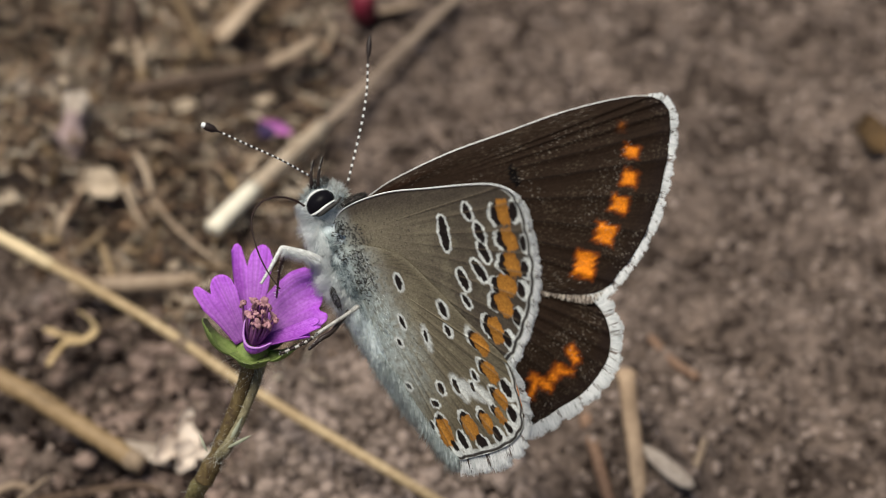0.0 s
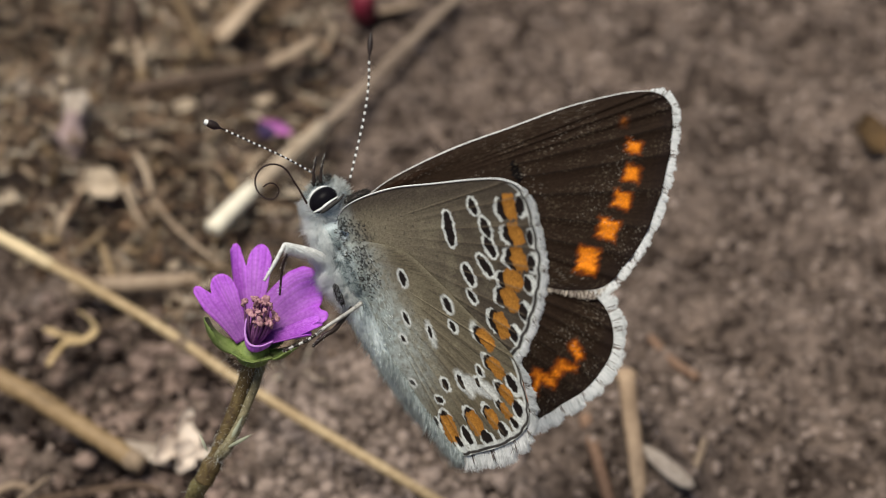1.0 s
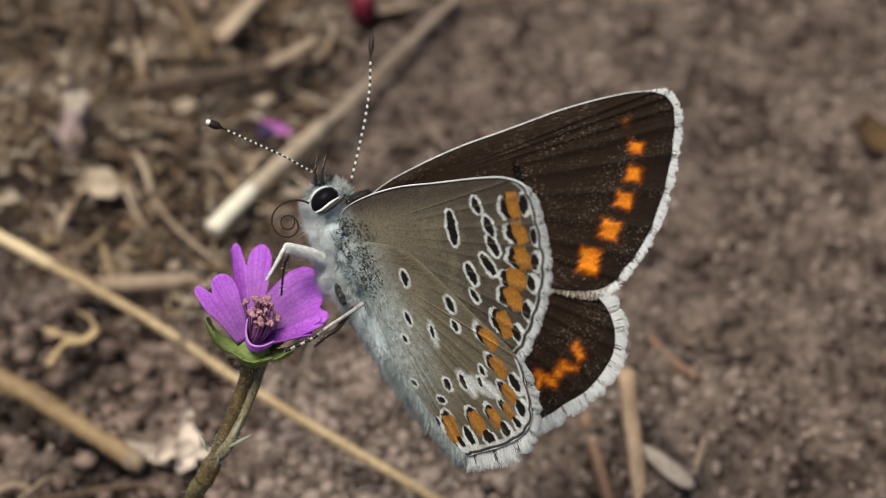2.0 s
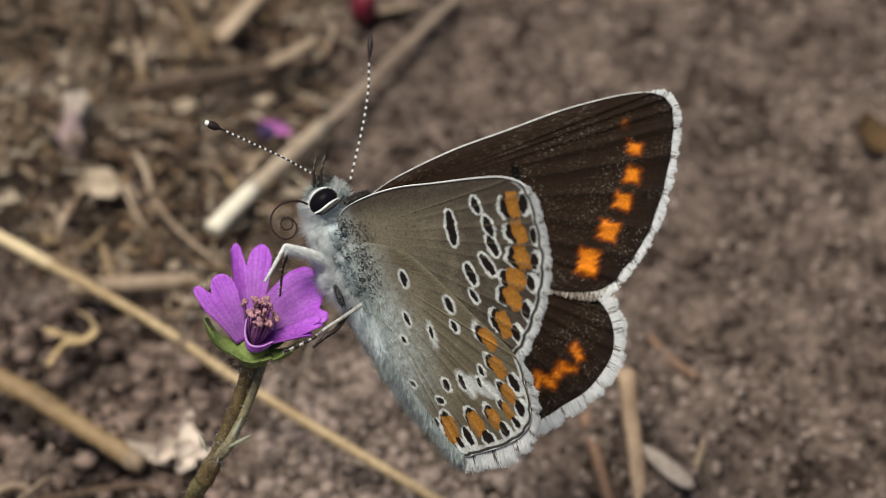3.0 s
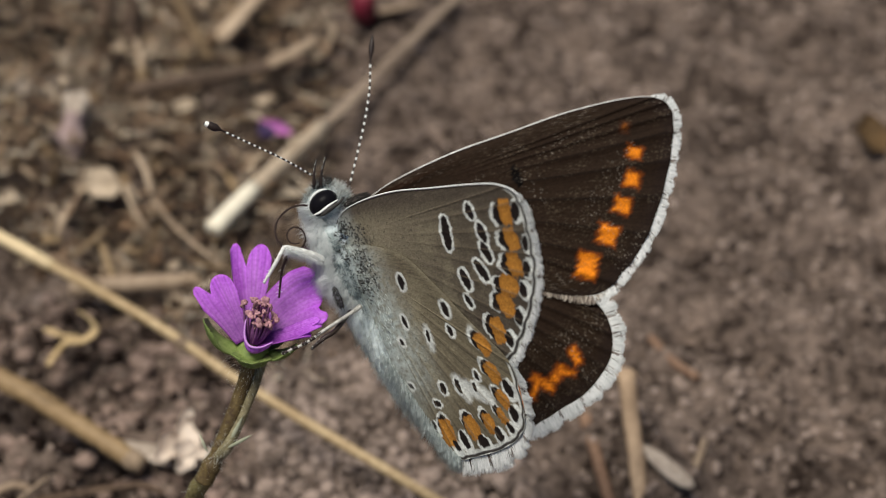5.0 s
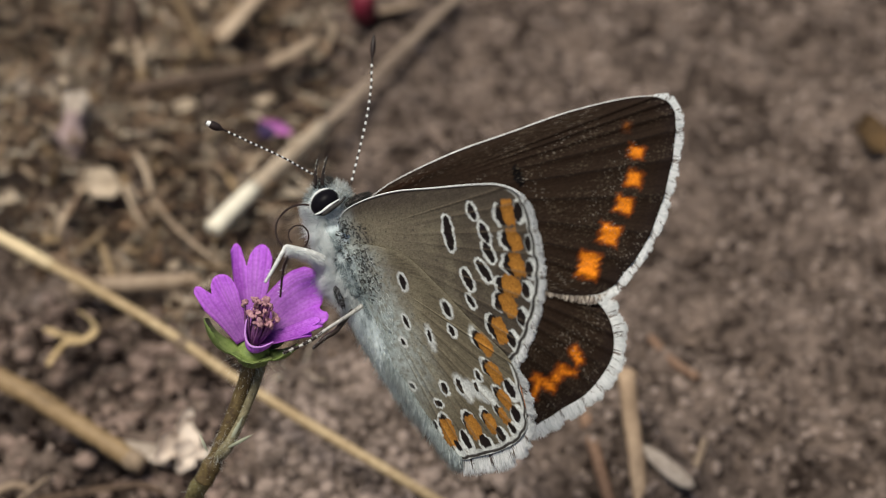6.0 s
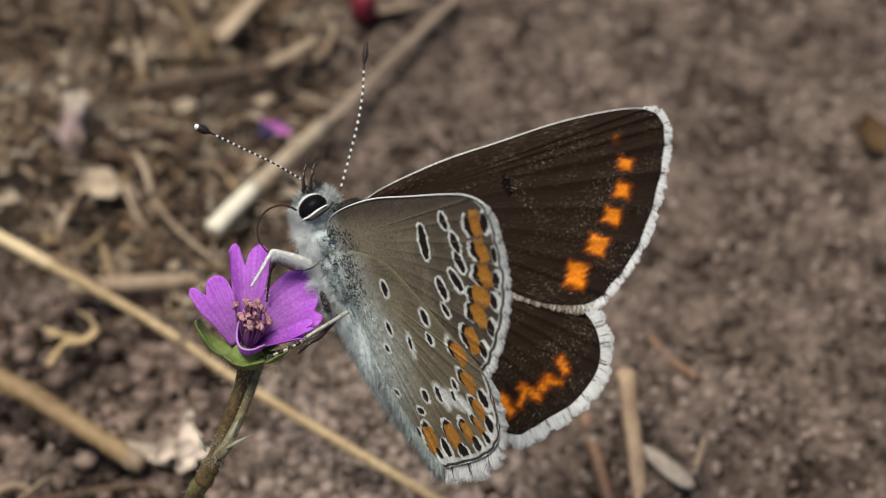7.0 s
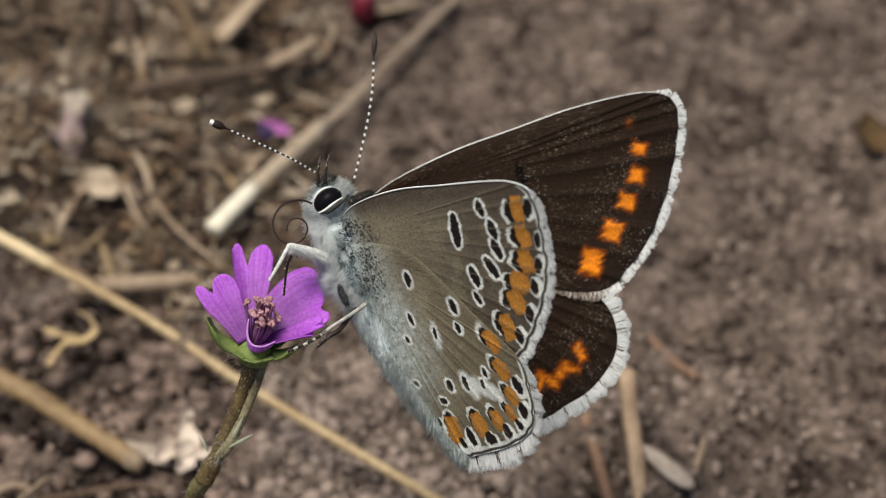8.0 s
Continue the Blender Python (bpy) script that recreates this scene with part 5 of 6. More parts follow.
petal([(-7.6, -3.8, 0.7), (-6.9, -3.6, 0.95), (-6.0, -3.35, 1.1), (-5.0, -2.95, 1.1)], (0.25, 0.42, 0.50, 0.5), (0.2, -0.6, 0.78), 0.16, 0.0, (0.1, 0.45))
petal([(-7.6, -3.85, 0.75), (-6.9, -3.75, 1.15), (-6.1, -3.58, 1.35), (-5.4, -3.45, 1.35)], (0.2, 0.30, 0.32, 0.26), (0.1, -0.3, 0.95), 0.12, 0.0, (0.1, 0.4))
rim_petal([P(-8.15, -3.6, 0.7), P(-8.1, -3.9, 0.9), P(-7.7, -4.1, 1.0), P(-7.3, -4.0, 0.9)],
          [P(-7.9, -2.35, 1.2), P(-8.08, -2.9, 1.45), P(-8.1, -3.5, 1.65), P(-7.9, -3.88, 1.75), P(-7.45, -3.95, 1.75), P(-6.95, -3.75, 1.6)], (-0.05, -0.22, 0.1))
for az, o0, o1, ln, wd, cl in ((-85, 95, 60, 1.55, 0.85, -10), (-22, 95, 44, 2.4, 0.5, -12), (50, 95, 60, 1.5, 0.7, -5), (125, 95, 60, 1.5, 0.7, -5), (-158, 95, 30, 2.95, 0.62, -15)):
    sep = part("sepal", cup_sheet(az, o0, o1, ln, wd, 0.0, cl, 0.35, CUP - CUP_AXIS * 0.22, (14, 9), 0.07, 0.45), SEPAL, flower, "green hairy sepal")
part("receptacle", blob(CUP - CUP_AXIS * 0.35, (CUP_AXIS * 0.6, CUP_X * 0.75, CUP_Y * 0.75), 12, 18, 0.05), SEPAL, flower, "green base of the flower")
rng = np.random.default_rng(77)
n = 240
w = rng.uniform(0, 2 * math.pi, n)
d = np.array([tuple(CUP_X * math.cos(q) + CUP_Y * math.sin(q) - CUP_AXIS * rng.uniform(-0.2, 0.9)) for q in w])
part("sepal_hair", hairs(np.array(tuple(CUP - CUP_AXIS * 0.3)) + d * rng.uniform(0.6, 1.5, (n, 1)), d, rng.uniform(0.08, 0.2, n), 0.006, 0.3, 78), STEM_HAIR, flower, "fine white hairs")
pick = random.Random(31)
for i in range(28):
    w = 2 * math.pi * i / 14 + pick.uniform(-0.2, 0.2)
    ring = CUP_X * math.cos(w) + CUP_Y * math.sin(w)
    tip = CUP + CUP_AXIS * pick.uniform(1.35, 2.25) + ring * pick.uniform(0.1, 0.75) + CUP_X * 0.2
    path = spline([CUP + CUP_AXIS * 0.2 + ring * 0.12, CUP.lerp(tip, 0.5) + ring * 0.12, tip], 6)
    part("stamen", tube(path, lambda t: 0.10 - 0.055 * t, 6), PETAL_DEEP, flower, "purplish stamen" if i == 0 else "")
    turn = Euler((pick.uniform(0, 3), pick.uniform(0, 3), pick.uniform(0, 3))).to_matrix()
    size = pick.uniform(0.8, 1.3)
    part("anther", blob(tip, (turn @ Vector((0.17, 0, 0)) * size, turn @ Vector((0, 0.12, 0)) * size, turn @ Vector((0, 0, 0.10)) * size), 10, 12, 1.6, 8.0), ANTHER, flower)
part("pistil", tube([CUP, CUP + CUP_AXIS * 1.0, CUP + CUP_AXIS * 2.0], lambda t: 0.10 - 0.03 * t, 10, rough=0.2), ANTHER, flower, "pinkish pistil")


# ---- dry stalks and litter on the soil ----
def lie(points, steps=10):
    return spline(points, steps)


def stick(name, points, radius, mat, label, category="straw", flat=1.0, group="", taper=0.15, sides=10, nodes=()):
    path = lie(points)
    def r(t):
        q = radius * (1 - taper * t) * min(1.0, 0.5 + 14 * t)
        for c in nodes:
            q += radius * 0.25 * math.exp(-((t - c) / 0.02) ** 2)
        return q
    return thing(name, tube(path, r, sides, flat, 0.12, len(name) + points[0][0], 0.04), mat, label, category, group=group)


def ring_at(ob, name, p, q, r, mat, label="", bulge=0.25):
    """A short sleeve on a stalk between two places."""
    a, b = Vector(p), Vector(q)
    part(name, tube([a.lerp(b, k / 6) for k in range(7)], lambda t: r * (1 - 0.7 * bulge + bulge * math.sin(math.pi * t)), 12, rough=0.15, seed=r), mat, ob, label)


long_stalk = stick("grass_stalk", [(-33, 32.05, 7.0), (-26.3, 27.15, 6.0), (-16.0, 19.9, 5.0), (-9.8, 15.05, 4.0), (0.5, 8.2, 2.0), (6, 4.6, 0.2)], 0.30, STRAW, "long golden dry grass stalk leaning over the soil")
ring_at(long_stalk, "node", (-13.9, 18.28, 4.65), (-13.3, 17.8, 4.57), 0.37, STRAW_OLD, "darker swollen node")
ring_at(long_stalk, "leaf_sheath", (-26.6, 27.37, 6.04), (-21.0, 23.42, 5.5), 0.35, STRAW, "papery sheath round the stalk", 0.05)
thick = stick("plant_stalk", [(-28.3, 20.8, 3.0), (-25.3, 18.5, 3.0), (-21.4, 16.1, 2.6), (-18.6, 14.1, 2.2), (-16.0, 12.4, 1.6)], 0.62, STRAW_TAN, "thick tan dry stalk lying on the soil")
ring_at(thick, "broken_end", (-16.4, 12.65, 1.68), (-15.4, 12.1, 1.4), 0.56, STRAW_OLD, "frayed darker end")
pale_stalk = stick("plant_stalk", [(-12.3, 32.0, 2.5), (-9.5, 37.3, 2.4), (-6.1, 43.2, 2.1), (-3.3, 49.0, 1.7), (1.2, 58.2, 1.0)], 0.49, STRAW_PALE, "hollow weathered dry stalk with a bleached broken end", flat=0.8, taper=0.4)
ring_at(pale_stalk, "broken_end", (-13.1, 30.6, 2.5), (-11.0, 34.5, 2.5), 0.52, BLEACHED, "bleached white broken end", 0.02)
# Added sleeve that carries the stalk's own bleaching further up, not a separate leaf.
ring_at(pale_stalk, "leaf_sheath", (-11.0, 34.5, 2.5), (-7.2, 41.3, 2.2), 0.51, LEAF_TAN, "pale tan, half-bleached stretch of the stalk", 0.04)
stick("twig", [(-21.0, 27.4, 0.8), (-19.7, 27.3, 1.0), (-17.6, 27.1, 1.3), (-13.8, 27.8, 1.0)], 0.55, BLADE_PALE, "short weathered brown twig", "twig")
stick("twig", [(-19.3, 45.6, 1.8), (-15.9, 45.5, 2.6), (-12.4, 46.2, 2.7), (-8.6, 47.8, 2.6)], 0.46, TWIG_DARK, "thick weathered grey-brown twig", "twig")
stick("dead_weed", [(9.5, 16.1, 4.5), (9.55, 15.2, 4.2), (9.7, 14.0, 3.0), (9.9, 12.5, 2.0), (10.05, 10.6, 1.0), (10.2, 8.3, 0.2)], 0.5, STEM_DRY, "pale dry stem standing out of the soil", "stem", 0.7, nodes=(0.08, 0.12))
stick("dead_weed", [(7.5, 16.9, 0.6), (7.9, 14.5, 0.6), (8.8, 8.2, 0.6)], 0.36, STEM_RUST, "thin brown dry stem on the soil", "stem")
stick("twig", [(12.8, 12.0, 0.5), (13.3, 13.4, 0.8), (13.7, 14.7, 0.8)], 0.2, BLADE_PALE, "thin tan twig on the soil", "twig")
stick("twig", [(11.4, 23.7, 0.4), (12.5, 21.3, 0.6), (13.7, 19.6, 0.9)], 0.26, STEM_RUST, "thin reddish-brown twig on the soil", "twig")


def straw(points, radius, mat, label, flat=0.45):
    stick("straw", points, radius, mat, label, "grass", flat, "dry straws")


straw([(-17.0, 35.0, 1.5), (-15.3, 30.8, 2.6), (-13.5, 28.5, 2.6), (-11.9, 27.9, 1.6)], 0.20, BLADE_PALE, "curved tan dry blade")
straw([(-15.7, 31.0, 1.0), (-13.8, 28.2, 2.0), (-11.5, 27.5, 2.0), (-10.0, 27.7, 1.0)], 0.18, BLADE_GOLD, "curved reddish-brown dry blade")
straw([(-17.4, 56.4, 2.0), (-15.9, 51.4, 2.8), (-14.7, 49.4, 1.6)], 0.5, BLADE_GOLD, "broad yellowish dry blade")
straw([(-14.4, 52.3, 1.2), (-13.4, 53.0, 2.0), (-11.9, 55.8, 2.4)], 0.75, BLADE_PALE, "broad pale dry blade")
straw([(-10.8, 46.7, 3.0), (-9.6, 47.6, 3.1), (-8.1, 49.8, 2.8)], 0.5, BLADE_PALE, "bleached broken blade on a twig")
straw([(-21.5, 20.9, 0.6), (-21.0, 21.3, 1.2), (-20.4, 21.5, 1.8), (-19.5, 21.4, 2.0), (-18.9, 22.2, 2.0), (-19.3, 23.4, 1.8), (-20.1, 24.6, 1.4)], 0.22, BLADE_YELLOW, "crumpled yellowish dry blade")
straw([(-21.8, 23.8, 0.8), (-21.0, 22.6, 1.4), (-20.4, 21.9, 1.9), (-19.8, 21.6, 2.1)], 0.40, BLADE_YELLOW, "crumpled yellowish dry blade", 0.3)
straw([(-18.9, 22.6, 1.8), (-18.3, 23.3, 1.6), (-17.7, 24.5, 1.0)], 0.2, BLADE_BROWN, "short brown dry blade")
straw([(-18.8, 39.6, 0.8), (-18.0, 39.4, 2.0), (-16.6, 38.9, 2.4), (-15.7, 38.8, 1.8), (-15.6, 39.2, 0.8)], 0.27, BLADE_PALE, "pale arched dry blade in the litter")
straw([(-18.3, 38.8, 2.0), (-17.5, 36.5, 2.4), (-17.1, 35.4, 1.8), (-16.9, 35.5, 0.8)], 0.24, BLADE_PALE, "pale bent dry blade in the litter")
straw([(-19.6, 38.4, 0.8), (-18.6, 35.4, 1.6), (-17.8, 33.2, 1.8), (-17.0, 32.5, 0.8)], 0.17, BLADE_PALE, "narrow pale dry blade in the litter")
straw([(-16.5, 34.3, 1.0), (-15.5, 32.4, 1.6), (-14.6, 31.8, 1.0)], 0.21, BLADE_PALE, "short pale tan dry blade")
straw([(-27.2, 43.7, 0.8), (-25.1, 40.7, 2.0), (-23.4, 38.2, 2.6), (-22.9, 37.1, 2.0), (-23.2, 36.7, 0.8)], 0.38, BLADE_GOLD, "broad arched golden dry blade")
straw([(-25.6, 39.3, 1.0), (-24.7, 37.5, 1.6), (-24.1, 37.2, 1.0)], 0.26, BLADE_PALE, "short pinkish dry blade")
straw([(-25.4, 45.9, 1.0), (-24.1, 44.1, 1.6), (-23.3, 44.0, 1.0)], 0.25, BLADE_PALE, "short pale dry blade")
straw([(-21.3, 41.1, 1.0), (-20.0, 38.8, 1.8), (-19.0, 39.7, 1.0)], 0.28, BLADE_BROWN, "reddish curled dry blade")
straw([(-20.5, 54.6, 1.0), (-19.5, 51.0, 2.0), (-18.9, 48.5, 2.0), (-18.9, 46.8, 0.8)], 0.25, BLADE_PALE, "long pale dry blade in the litter")
straw([(-22.3, 32.1, 0.8), (-21.9, 32.7, 1.8), (-21.8, 35.1, 1.0)], 0.25, BLADE_PALE, "thin upright dry blade")
straw([(-16.5, 42.2, 0.8), (-15.4, 39.5, 1.8), (-14.7, 39.6, 1.0)], 0.26, BLADE_BROWN, "short brown dry blade by a stalk")
straw([(-21.4, 24.9, 5.2), (-20.3, 24.3, 5.0), (-19.2, 23.5, 4.6), (-18.7, 23.9, 3.8)], 0.3, BLADE_BROWN, "reddish dry blade resting along the long stalk")
straw([(-19.7, 31.6, 1.0), (-19.0, 28.7, 2.0), (-18.5, 27.4, 1.6)], 0.26, BLADE_GOLD, "short golden dry blade")
straw([(-21.1, 30.2, 1.0), (-19.9, 30.3, 2.0), (-19.5, 31.7, 1.6)], 0.22, BLADE_GOLD, "thin arched dry blade")
straw([(-18.5, 31.0, 1.0), (-17.2, 29.1, 2.0), (-16.5, 29.8, 2.2), (-16.4, 32.4, 1.4)], 0.26, BLADE_GOLD, "thin hooked dry blade")
straw([(-22.1, 32.9, 1.0), (-21.5, 33.2, 2.0), (-21.2, 34.3, 2.2)], 0.34, BLADE_BROWN, "curved brown dry blade")
straw([(-20.3, 57.2, 1.5), (-19.9, 51.7, 2.4), (-19.5, 51.0, 1.4)], 0.5, BLADE_BROWN, "brown dry blade in litter")
straw([(-19.1, 50.0, 1.2), (-18.6, 46.0, 2.0), (-19.1, 45.9, 1.0)], 0.42, BLADE_GOLD, "tan dry blade in litter")
straw([(-23.6, 58.0, 1.0), (-22.0, 54.7, 2.2), (-21.8, 52.4, 2.0)], 0.45, BLADE_BROWN, "hooked brown dry blade")
straw([(-26.2, 54.9, 1.2), (-24.9, 52.9, 2.0), (-24.4, 53.3, 1.2)], 0.4, BLADE_BROWN, "short reddish dry blade")
straw([(-21.6, 10.4, 0.6), (-20.9, 10.3, 1.4), (-20.3, 11.3, 1.2)], 0.3, BLADE_PALE, "pale dry blade on the soil")
straw([(-22.9, 10.8, 0.8), (-22.0, 10.9, 1.2), (-21.2, 11.0, 1.0)], 0.35, BLADE_PALE, "pale curled dry blade on the soil")
straw([(-15.7, 31.1, 1.2), (-14.1, 28.6, 2.0), (-12.2, 28.0, 1.6)], 0.24, BLADE_BROWN, "thin reddish dry blade")
straw([(-4.9, 55.3, 1.2), (-3.1, 55.3, 1.6), (-1.6, 56.6, 1.2)], 0.45, BLADE_PALE, "pale flat dry blade")
straw([(-20.8, 10.2, 0.8), (-18.6, 10.3, 1.2), (-15.7, 10.9, 1.2), (-14.3, 11.0, 0.6)], 0.3, BLADE_BROWN, "arched brown dry blade")


def scrap(name, centre, size, tilt, mat, label, category, seed, cup=0.3, rough=0.35, thick=0.12):
    """A crumpled flake: an uneven rounded sheet with thickness."""
    rng = random.Random(seed)
    verts, faces, rings, sides = [], [], 7, 20
    for layer in (0, 1):
        for i in range(rings + 1):
            for k in range(sides):
                w = 2 * math.pi * k / sides
                q = i / rings
                edge = 1 + rough * noise.noise((math.cos(w) * 1.6 + seed, math.sin(w) * 1.6, seed * 0.7))
                x, y = q * edge * size[0] * math.cos(w), q * edge * size[1] * math.sin(w)
                z = cup * q * q * min(size) + 0.22 * min(size) * noise.noise((x * 1.2 + seed, y * 1.2, 3.0)) - layer * thick
                verts.append((x, y, z))
    m = (rings + 1) * sides
    for i in range(rings):
        for k in range(sides):
            k2 = (k + 1) % sides
            f = (i * sides + k, i * sides + k2, (i + 1) * sides + k2, (i + 1) * sides + k)
            faces += [f, tuple(m + j for j in reversed(f))]
    for k in range(sides):
        k2 = (k + 1) % sides
        a, b = rings * sides + k, rings * sides + k2
        faces.append((a, m + a, m + b, b))
    t = pose(centre[0] * MM, centre[1] * MM, centre[2] * MM, *tilt)
    return thing(name, (verts, faces), mat, label, category, t, "pale flakes" if name == "leaf_flake" else "")


scrap("dry_leaf", (-13.8, 13.9, 1.3), (1.45, 1.0), (34, -12, 62), LEAF_WHITE, "crumpled bleached leaf on the soil", "leaf", 3, 0.5, 0.8)
scrap("dry_leaf", (-13.3, 12.8, 1.3), (1.1, 0.7), (30, 18, 40), LEAF_WHITE, "small bleached leaf scrap on the soil", "leaf", 5, 0.5, 0.9)
scrap("dry_leaf", (-15.1, 13.6, 0.8), (1.2, 0.36), (35, 10, -18), LEAF_PALE, "narrow pale leaf scrap on the soil", "leaf", 6, 0.4, 0.9)
scrap("dry_leaf", (11.5, 11.4, height(11.5, 11.4) + 0.5), (1.95, 0.46), (10, 0, -52), LEAF_PALE, "narrow pale leaf beside a dry stem", "leaf", 8, 0.3, 0.2)
scrap("dry_leaf", (-20.1, 36.3, 1.6), (1.15, 0.95), (40, 10, -25), LEAF_TAN, "pale flake of dry leaf in the litter", "leaf", 11, 0.2, 0.2)
scrap("dry_leaf", (-24.9, 46.7, 1.4), (1.9, 0.7), (35, 0, 5), LEAF_PALE, "pale flat flake of dry leaf", "leaf", 13)
scrap("dry_leaf", (-19.3, 41.5, 1.6), (0.62, 0.58), (40, 0, 0), LEAF_TAN, "small round pale flake", "leaf", 14)
scrap("dry_leaf", (-25.8, 35.4, 1.2), (1.0, 0.42), (40, 0, 8), LEAF_TAN, "pale dry flake in the litter", "leaf", 15)
scrap("dry_leaf", (-15.9, 44.4, 1.6), (0.78, 0.42), (40, 0, 12), LEAF_TAN, "small tan flake under a twig", "leaf", 19)
wilted = thing("dry_flower", tube(spline([(-22.6, 39.6, 0.0), (-22.5, 39.9, 1.2), (-22.3, 40.6, 2.4), (-22.1, 41.2, 3.2)], 6), lambda t: 0.55 + 0.42 * math.sin(math.pi * (0.1 + 0.75 * t)), 14, 0.8, 0.45, 5, 0.10), LEAF_PINK, "withered pinkish flower head in the litter", "flower")
for k in range(7):
    w = 0.9 * k
    tip = Vector((-21.95 + 0.36 * math.cos(w), 41.9 + 0.30 * math.sin(w), 3.9 + 0.3 * math.sin(2.3 * k)))
    part("dry_petal", tube(spline([(-22.2, 41.0, 2.7), Vector((-22.1, 41.3, 3.2)).lerp(tip, 0.5) + Vector((0.25 * math.cos(w), 0.2 * math.sin(w), 0)), tip], 5), lambda t: 0.20 + 0.30 * math.sin(math.pi * (0.1 + 0.8 * t)), 8, 0.6, 0.3, k), LEAF_PALE, wilted, "bleached shrivelled petal" if k == 0 else "")
fallen = scrap("fallen_petal", (-9.9, 39.9, 3.0), (1.2, 0.36), (40, 0, -30), FALLEN, "fallen withering purple petal by a dry stalk", "petal", 17, 0.5, 0.25, 0.06)
# Added lump: its dark colour paints the shade along the petal's lower left.
part("shade_lump", blob((-0.55, -0.42, 0.12), ((0.8, 0, 0), (0, 0.42, 0), (0, 0, 0.22)), 10, 14, 0.5, 1.7), FALLEN_SHADE, fallen, "dark lump standing in for the shaded edge of the petal")
scrap("dark_leaf", (25.9, 41.0, 1.7), (1.0, 1.4), (30, 10, 30), LEAF_BROWN, "dark brown leaf scrap on the soil", "leaf", 18)
thing("red_fruit", blob((-5.2, 54.9, 2.0), ((0.85, 0, 0), (0, 0.9, 0.4), (0, -0.5, 1.4)), 16, 20, 0.25), RED, "dark red dried fruit among the litter", "fruit")


def littered(x, y):
    """The litter ends at the long stalk; nearer than that the soil is bare."""
    return y > 34.2 - 0.861 * (x + 25.9)


def flakes(count, seed):
    """Small pale bits of dry leaf in the litter."""
    rng = random.Random(seed)
    for i in range(count):
        x, y = rng.uniform(-30, -11), rng.uniform(30, 58)
        if not littered(x, y):
            continue
        scrap("leaf_flake", (x, y, height(x, y) + rng.uniform(0.9, 1.9)), (rng.uniform(0.25, 0.8), rng.uniform(0.16, 0.36)),
              (rng.uniform(10, 45), rng.uniform(-20, 20), rng.uniform(-90, 90)), (BLADE_PALE, LEAF_TAN, BLADE_GOLD, BLADE_BROWN)[i % 4],
              "small pale flake of dry leaf in the litter", "leaf", 40 + i, 0.4, 0.7)


flakes(75, 21)


def litter(count, seed, where, long, thin):
    """A tangle of curled dry fibres and blade bits."""
    rng = random.Random(seed)
    shapes = []
    for i in range(count):
        x, y = where(rng)
        w = rng.uniform(0, 2 * math.pi)
        n = rng.randint(3, 5)
        pts, q = [], Vector((x, y, height(x, y) + rng.uniform(0.1, 2.0)))
        for k in range(n):
            pts.append(q.copy())
            w += rng.gauss(0, 0.55)
            q = q + Vector((math.cos(w), math.sin(w), rng.gauss(0, 0.25))) * long * rng.uniform(0.5, 1.3) / n
            q.z = max(q.z, height(q.x, q.y) + 0.05)
        r = thin * (0.35 + 1.9 * rng.random() ** 2.5)
        shapes.append(tube(spline(pts, 4), lambda t: r * (1 - 0.5 * t), 5, rng.uniform(0.25, 1.0)))
    return join(*shapes)


def in_litter(g):
    while True:
        x, y = -34 + 27 * g.random() ** 1.3, g.uniform(16, 66)
        if littered(x, y):
            return x, y


thing("dry_litter", litter(6500, 9, in_litter, 2.5, 0.08), LITTER, "tangled dry grass fibres and moss on the soil", "litter", kind="stuff")
thing("fine_litter", litter(330, 10, lambda g: (g.uniform(-34, 34), g.uniform(8, 64)), 2.2, 0.10), LITTER_DARK, "scattered short dry fibres on the soil", "litter", kind="stuff")


def blades(count, seed):
    """Single dry blades strewn over the litter, each its own thing."""
    rng = random.Random(seed)
    kinds = ((BLADE_GOLD, "curled golden dry grass blade in the litter"), (BLADE_BROWN, "curled brown dry grass blade in the litter"), (BLADE_PALE, "bleached dry grass blade in the litter"))
    for i in range(count):
        x, y = -33 + 25 * rng.random() ** 1.1, rng.uniform(22, 64)
        if not littered(x, y):
            continue
        w, bend = rng.uniform(0, 2 * math.pi), rng.gauss(0, 0.42)
        q, pts, size = Vector((x, y, height(x, y) + 0.2)), [], rng.uniform(2.5, 8)
        for k in range(5):
            lift = 1.5 * math.sin(math.pi * k / 4) * rng.uniform(0.3, 1.0)
            pts.append((q.x, q.y, height(q.x, q.y) + 0.15 + lift))
            w += bend * rng.uniform(0.4, 1.4)
            q = q + Vector((math.cos(w), math.sin(w), 0)) * size / 5
        mat, label = kinds[rng.choice((0, 1, 1, 2))]
        stick("straw", pts, 0.06 + 0.21 * rng.random() ** 2, mat, label, "grass", rng.uniform(0.25, 0.7), "dry straws", 0.6, 6)


blades(170, 12)


# ---- movement ----
def turned(x, y, z):
    """A small turn, as an axis times degrees."""
    v = Vector((x, y, z))
    return Matrix.Rotation(radians(v.length), 4, v) if v.length else Matrix.Identity(4)


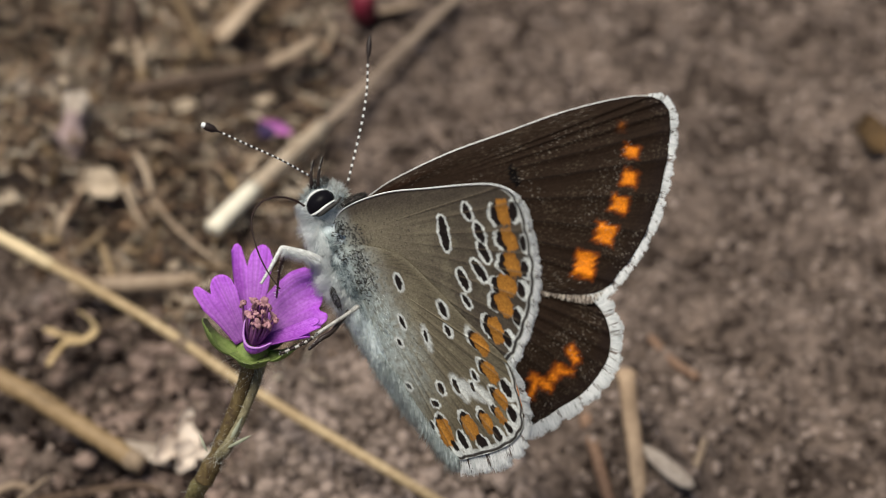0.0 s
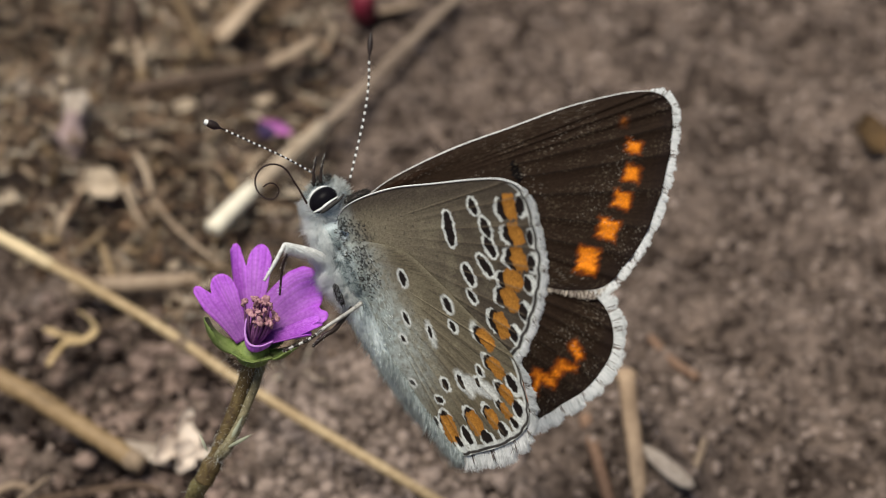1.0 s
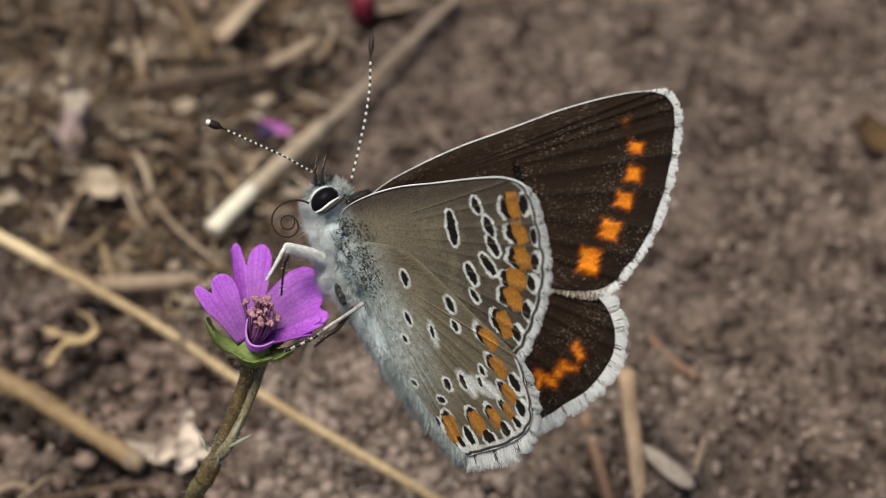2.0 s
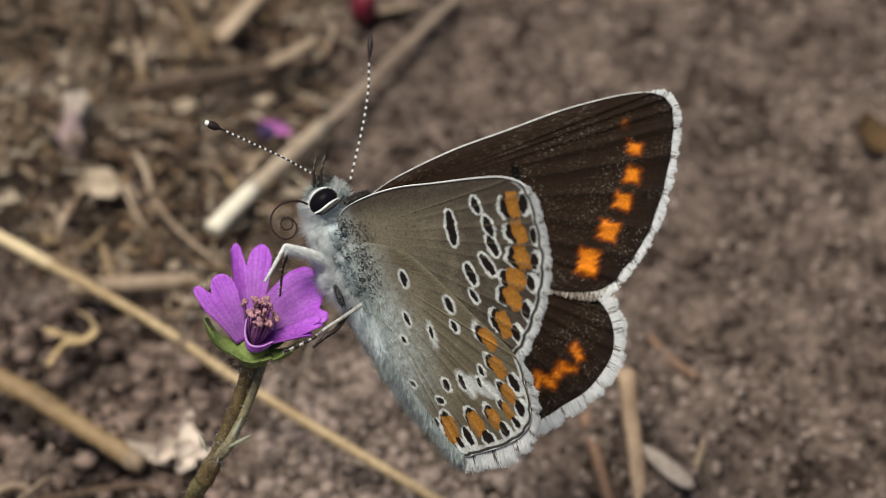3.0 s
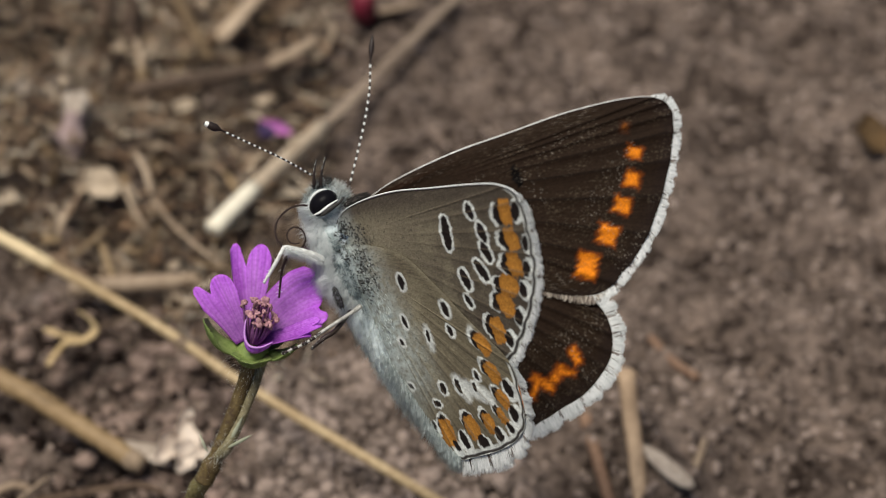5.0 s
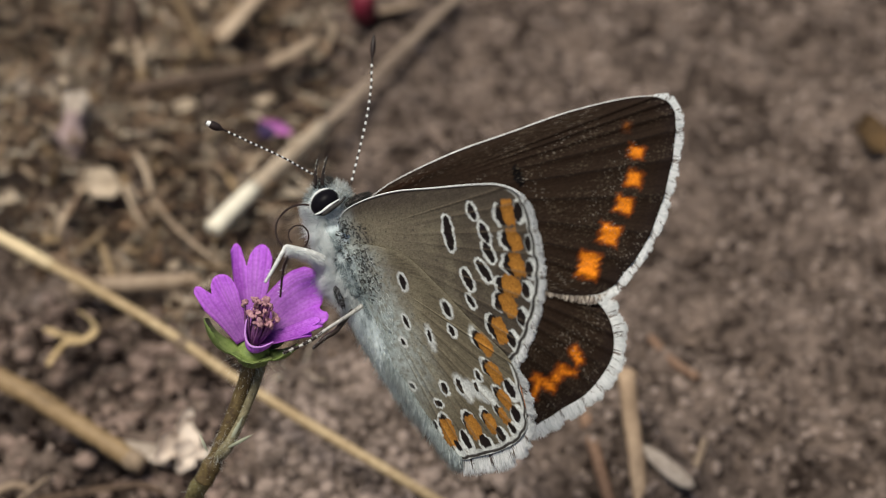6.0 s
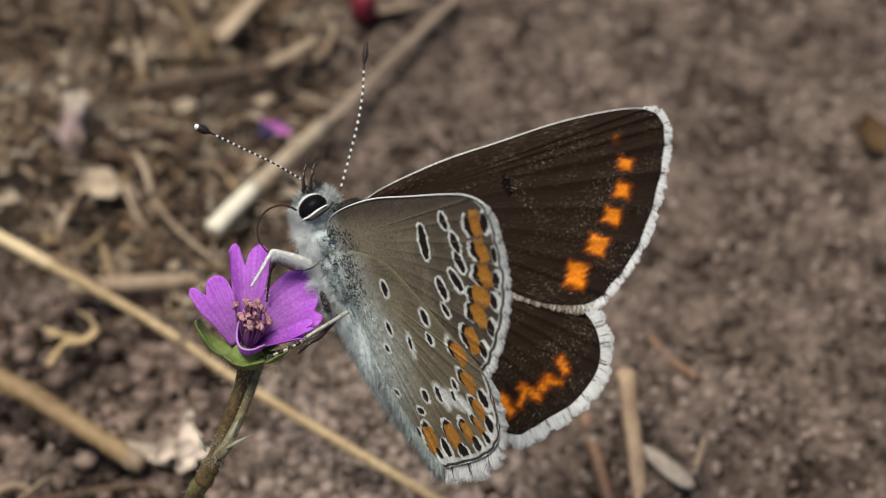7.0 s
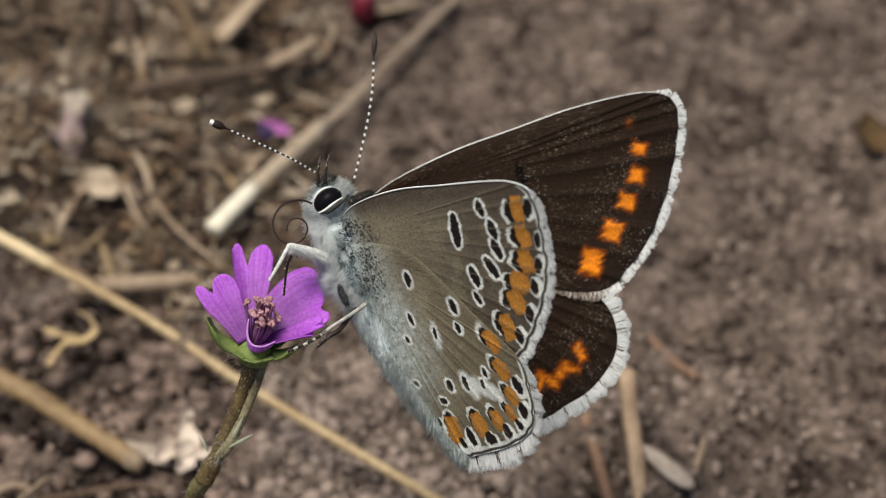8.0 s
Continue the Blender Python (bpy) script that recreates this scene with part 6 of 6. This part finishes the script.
def motions():
    # breeze on the butterfly: seconds, shift across and up (mm), turn (degrees), near wing, far wing (degrees)
    calm = [(0.0, -0.15, -0.15, 0.47, -1.11, -0.52, 0.21, -2.76), (0.5, -0.06, -0.02, 0.19, -0.41, -0.12, 0.31, -1.33),
            (1.0, -0.04, -0.02, 0.27, -0.47, -0.26, 0.09, -1.31), (1.5, 0.04, -0.02, 0.15, -0.22, -0.29, 0.05, -0.5),
            (3.0, -0.03, -0.08, -0.25, -0.21, -0.23, -0.32, -0.2), (3.5, 0, 0, 0, 0, 0, 0, 0),
            (4.0, -0.04, -0.07, -0.23, -0.06, -0.42, 0.26, 0.05), (4.5, -0.07, -0.16, -0.13, -0.58, -0.63, 1.06, -1.47),
            (6.0, 0.0, -0.13, 0.18, -0.38, -0.82, 0.94, -0.27), (6.5, -0.01, -0.15, 0.12, -0.36, -0.88, 0.72, 0.12)]
    gust = (-0.51, -0.37, -0.41, -1.84, -1.69, 3.77, -3.83)
    late = [(7.5, 0.07, -0.11, -0.06, 0.22, -0.4, 0.75, 0.52), (8.0, 0.13, -0.05, 0.3, 0.29, -0.52, 0.38, 0.77)]
    swing = [(6.6, 0.0), (6.7, 0.05), (6.8, 0.45), (6.9, 0.88), (7.0, 1.0), (7.1, 1.0), (7.2, 0.9), (7.3, 1.08), (7.4, 0.33)]

    def blown(base, peak):
        return [(t, *[b + (p - b) * k for b, p in zip(base, peak)]) for t, k in swing]

    sway = calm + blown(calm[-1][1:], gust) + late
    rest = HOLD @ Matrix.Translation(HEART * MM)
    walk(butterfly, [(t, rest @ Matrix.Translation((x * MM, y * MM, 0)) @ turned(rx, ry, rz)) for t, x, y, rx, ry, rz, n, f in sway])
    for w in NEAR_WINGS:
        walk(w, [(q[0], wing_pose(NEAR_ROOT, NEAR_ANGLE + q[6])) for q in sway])
    for w in FAR_WINGS:
        walk(w, [(q[0], wing_pose(FAR_ROOT, FAR_ANGLE + q[7])) for q in sway])
    for link, rows in zip(TONGUE_LINKS, tongue_rows()):
        walk(link, rows)
    # the flower nods on its joint
    nod = [(0.0, 1.48, -2.78, -0.51), (0.5, 0.64, -0.78, -0.11), (1.0, 0.64, -0.78, -0.11), (1.5, 0.62, 0.28, -0.17), (3.0, 0.82, -0.88, -0.2), (3.5, 0, 0, 0),
           (4.0, 0.65, -0.64, -0.15), (4.5, 1.69, -1.27, -0.16), (6.0, 1.18, -0.97, -0.3), (6.5, 1.27, -1.48, -0.38)]
    nod += blown(nod[-1][1:], (2.8, -6.94, -0.28)) + [(7.5, 0.53, -0.13, -0.43), (8.0, 0.64, 0.28, -0.49)]
    walk(flower, [(t, FLOWER_AT @ turned(x, y, z)) for t, x, y, z in nod])


motions()
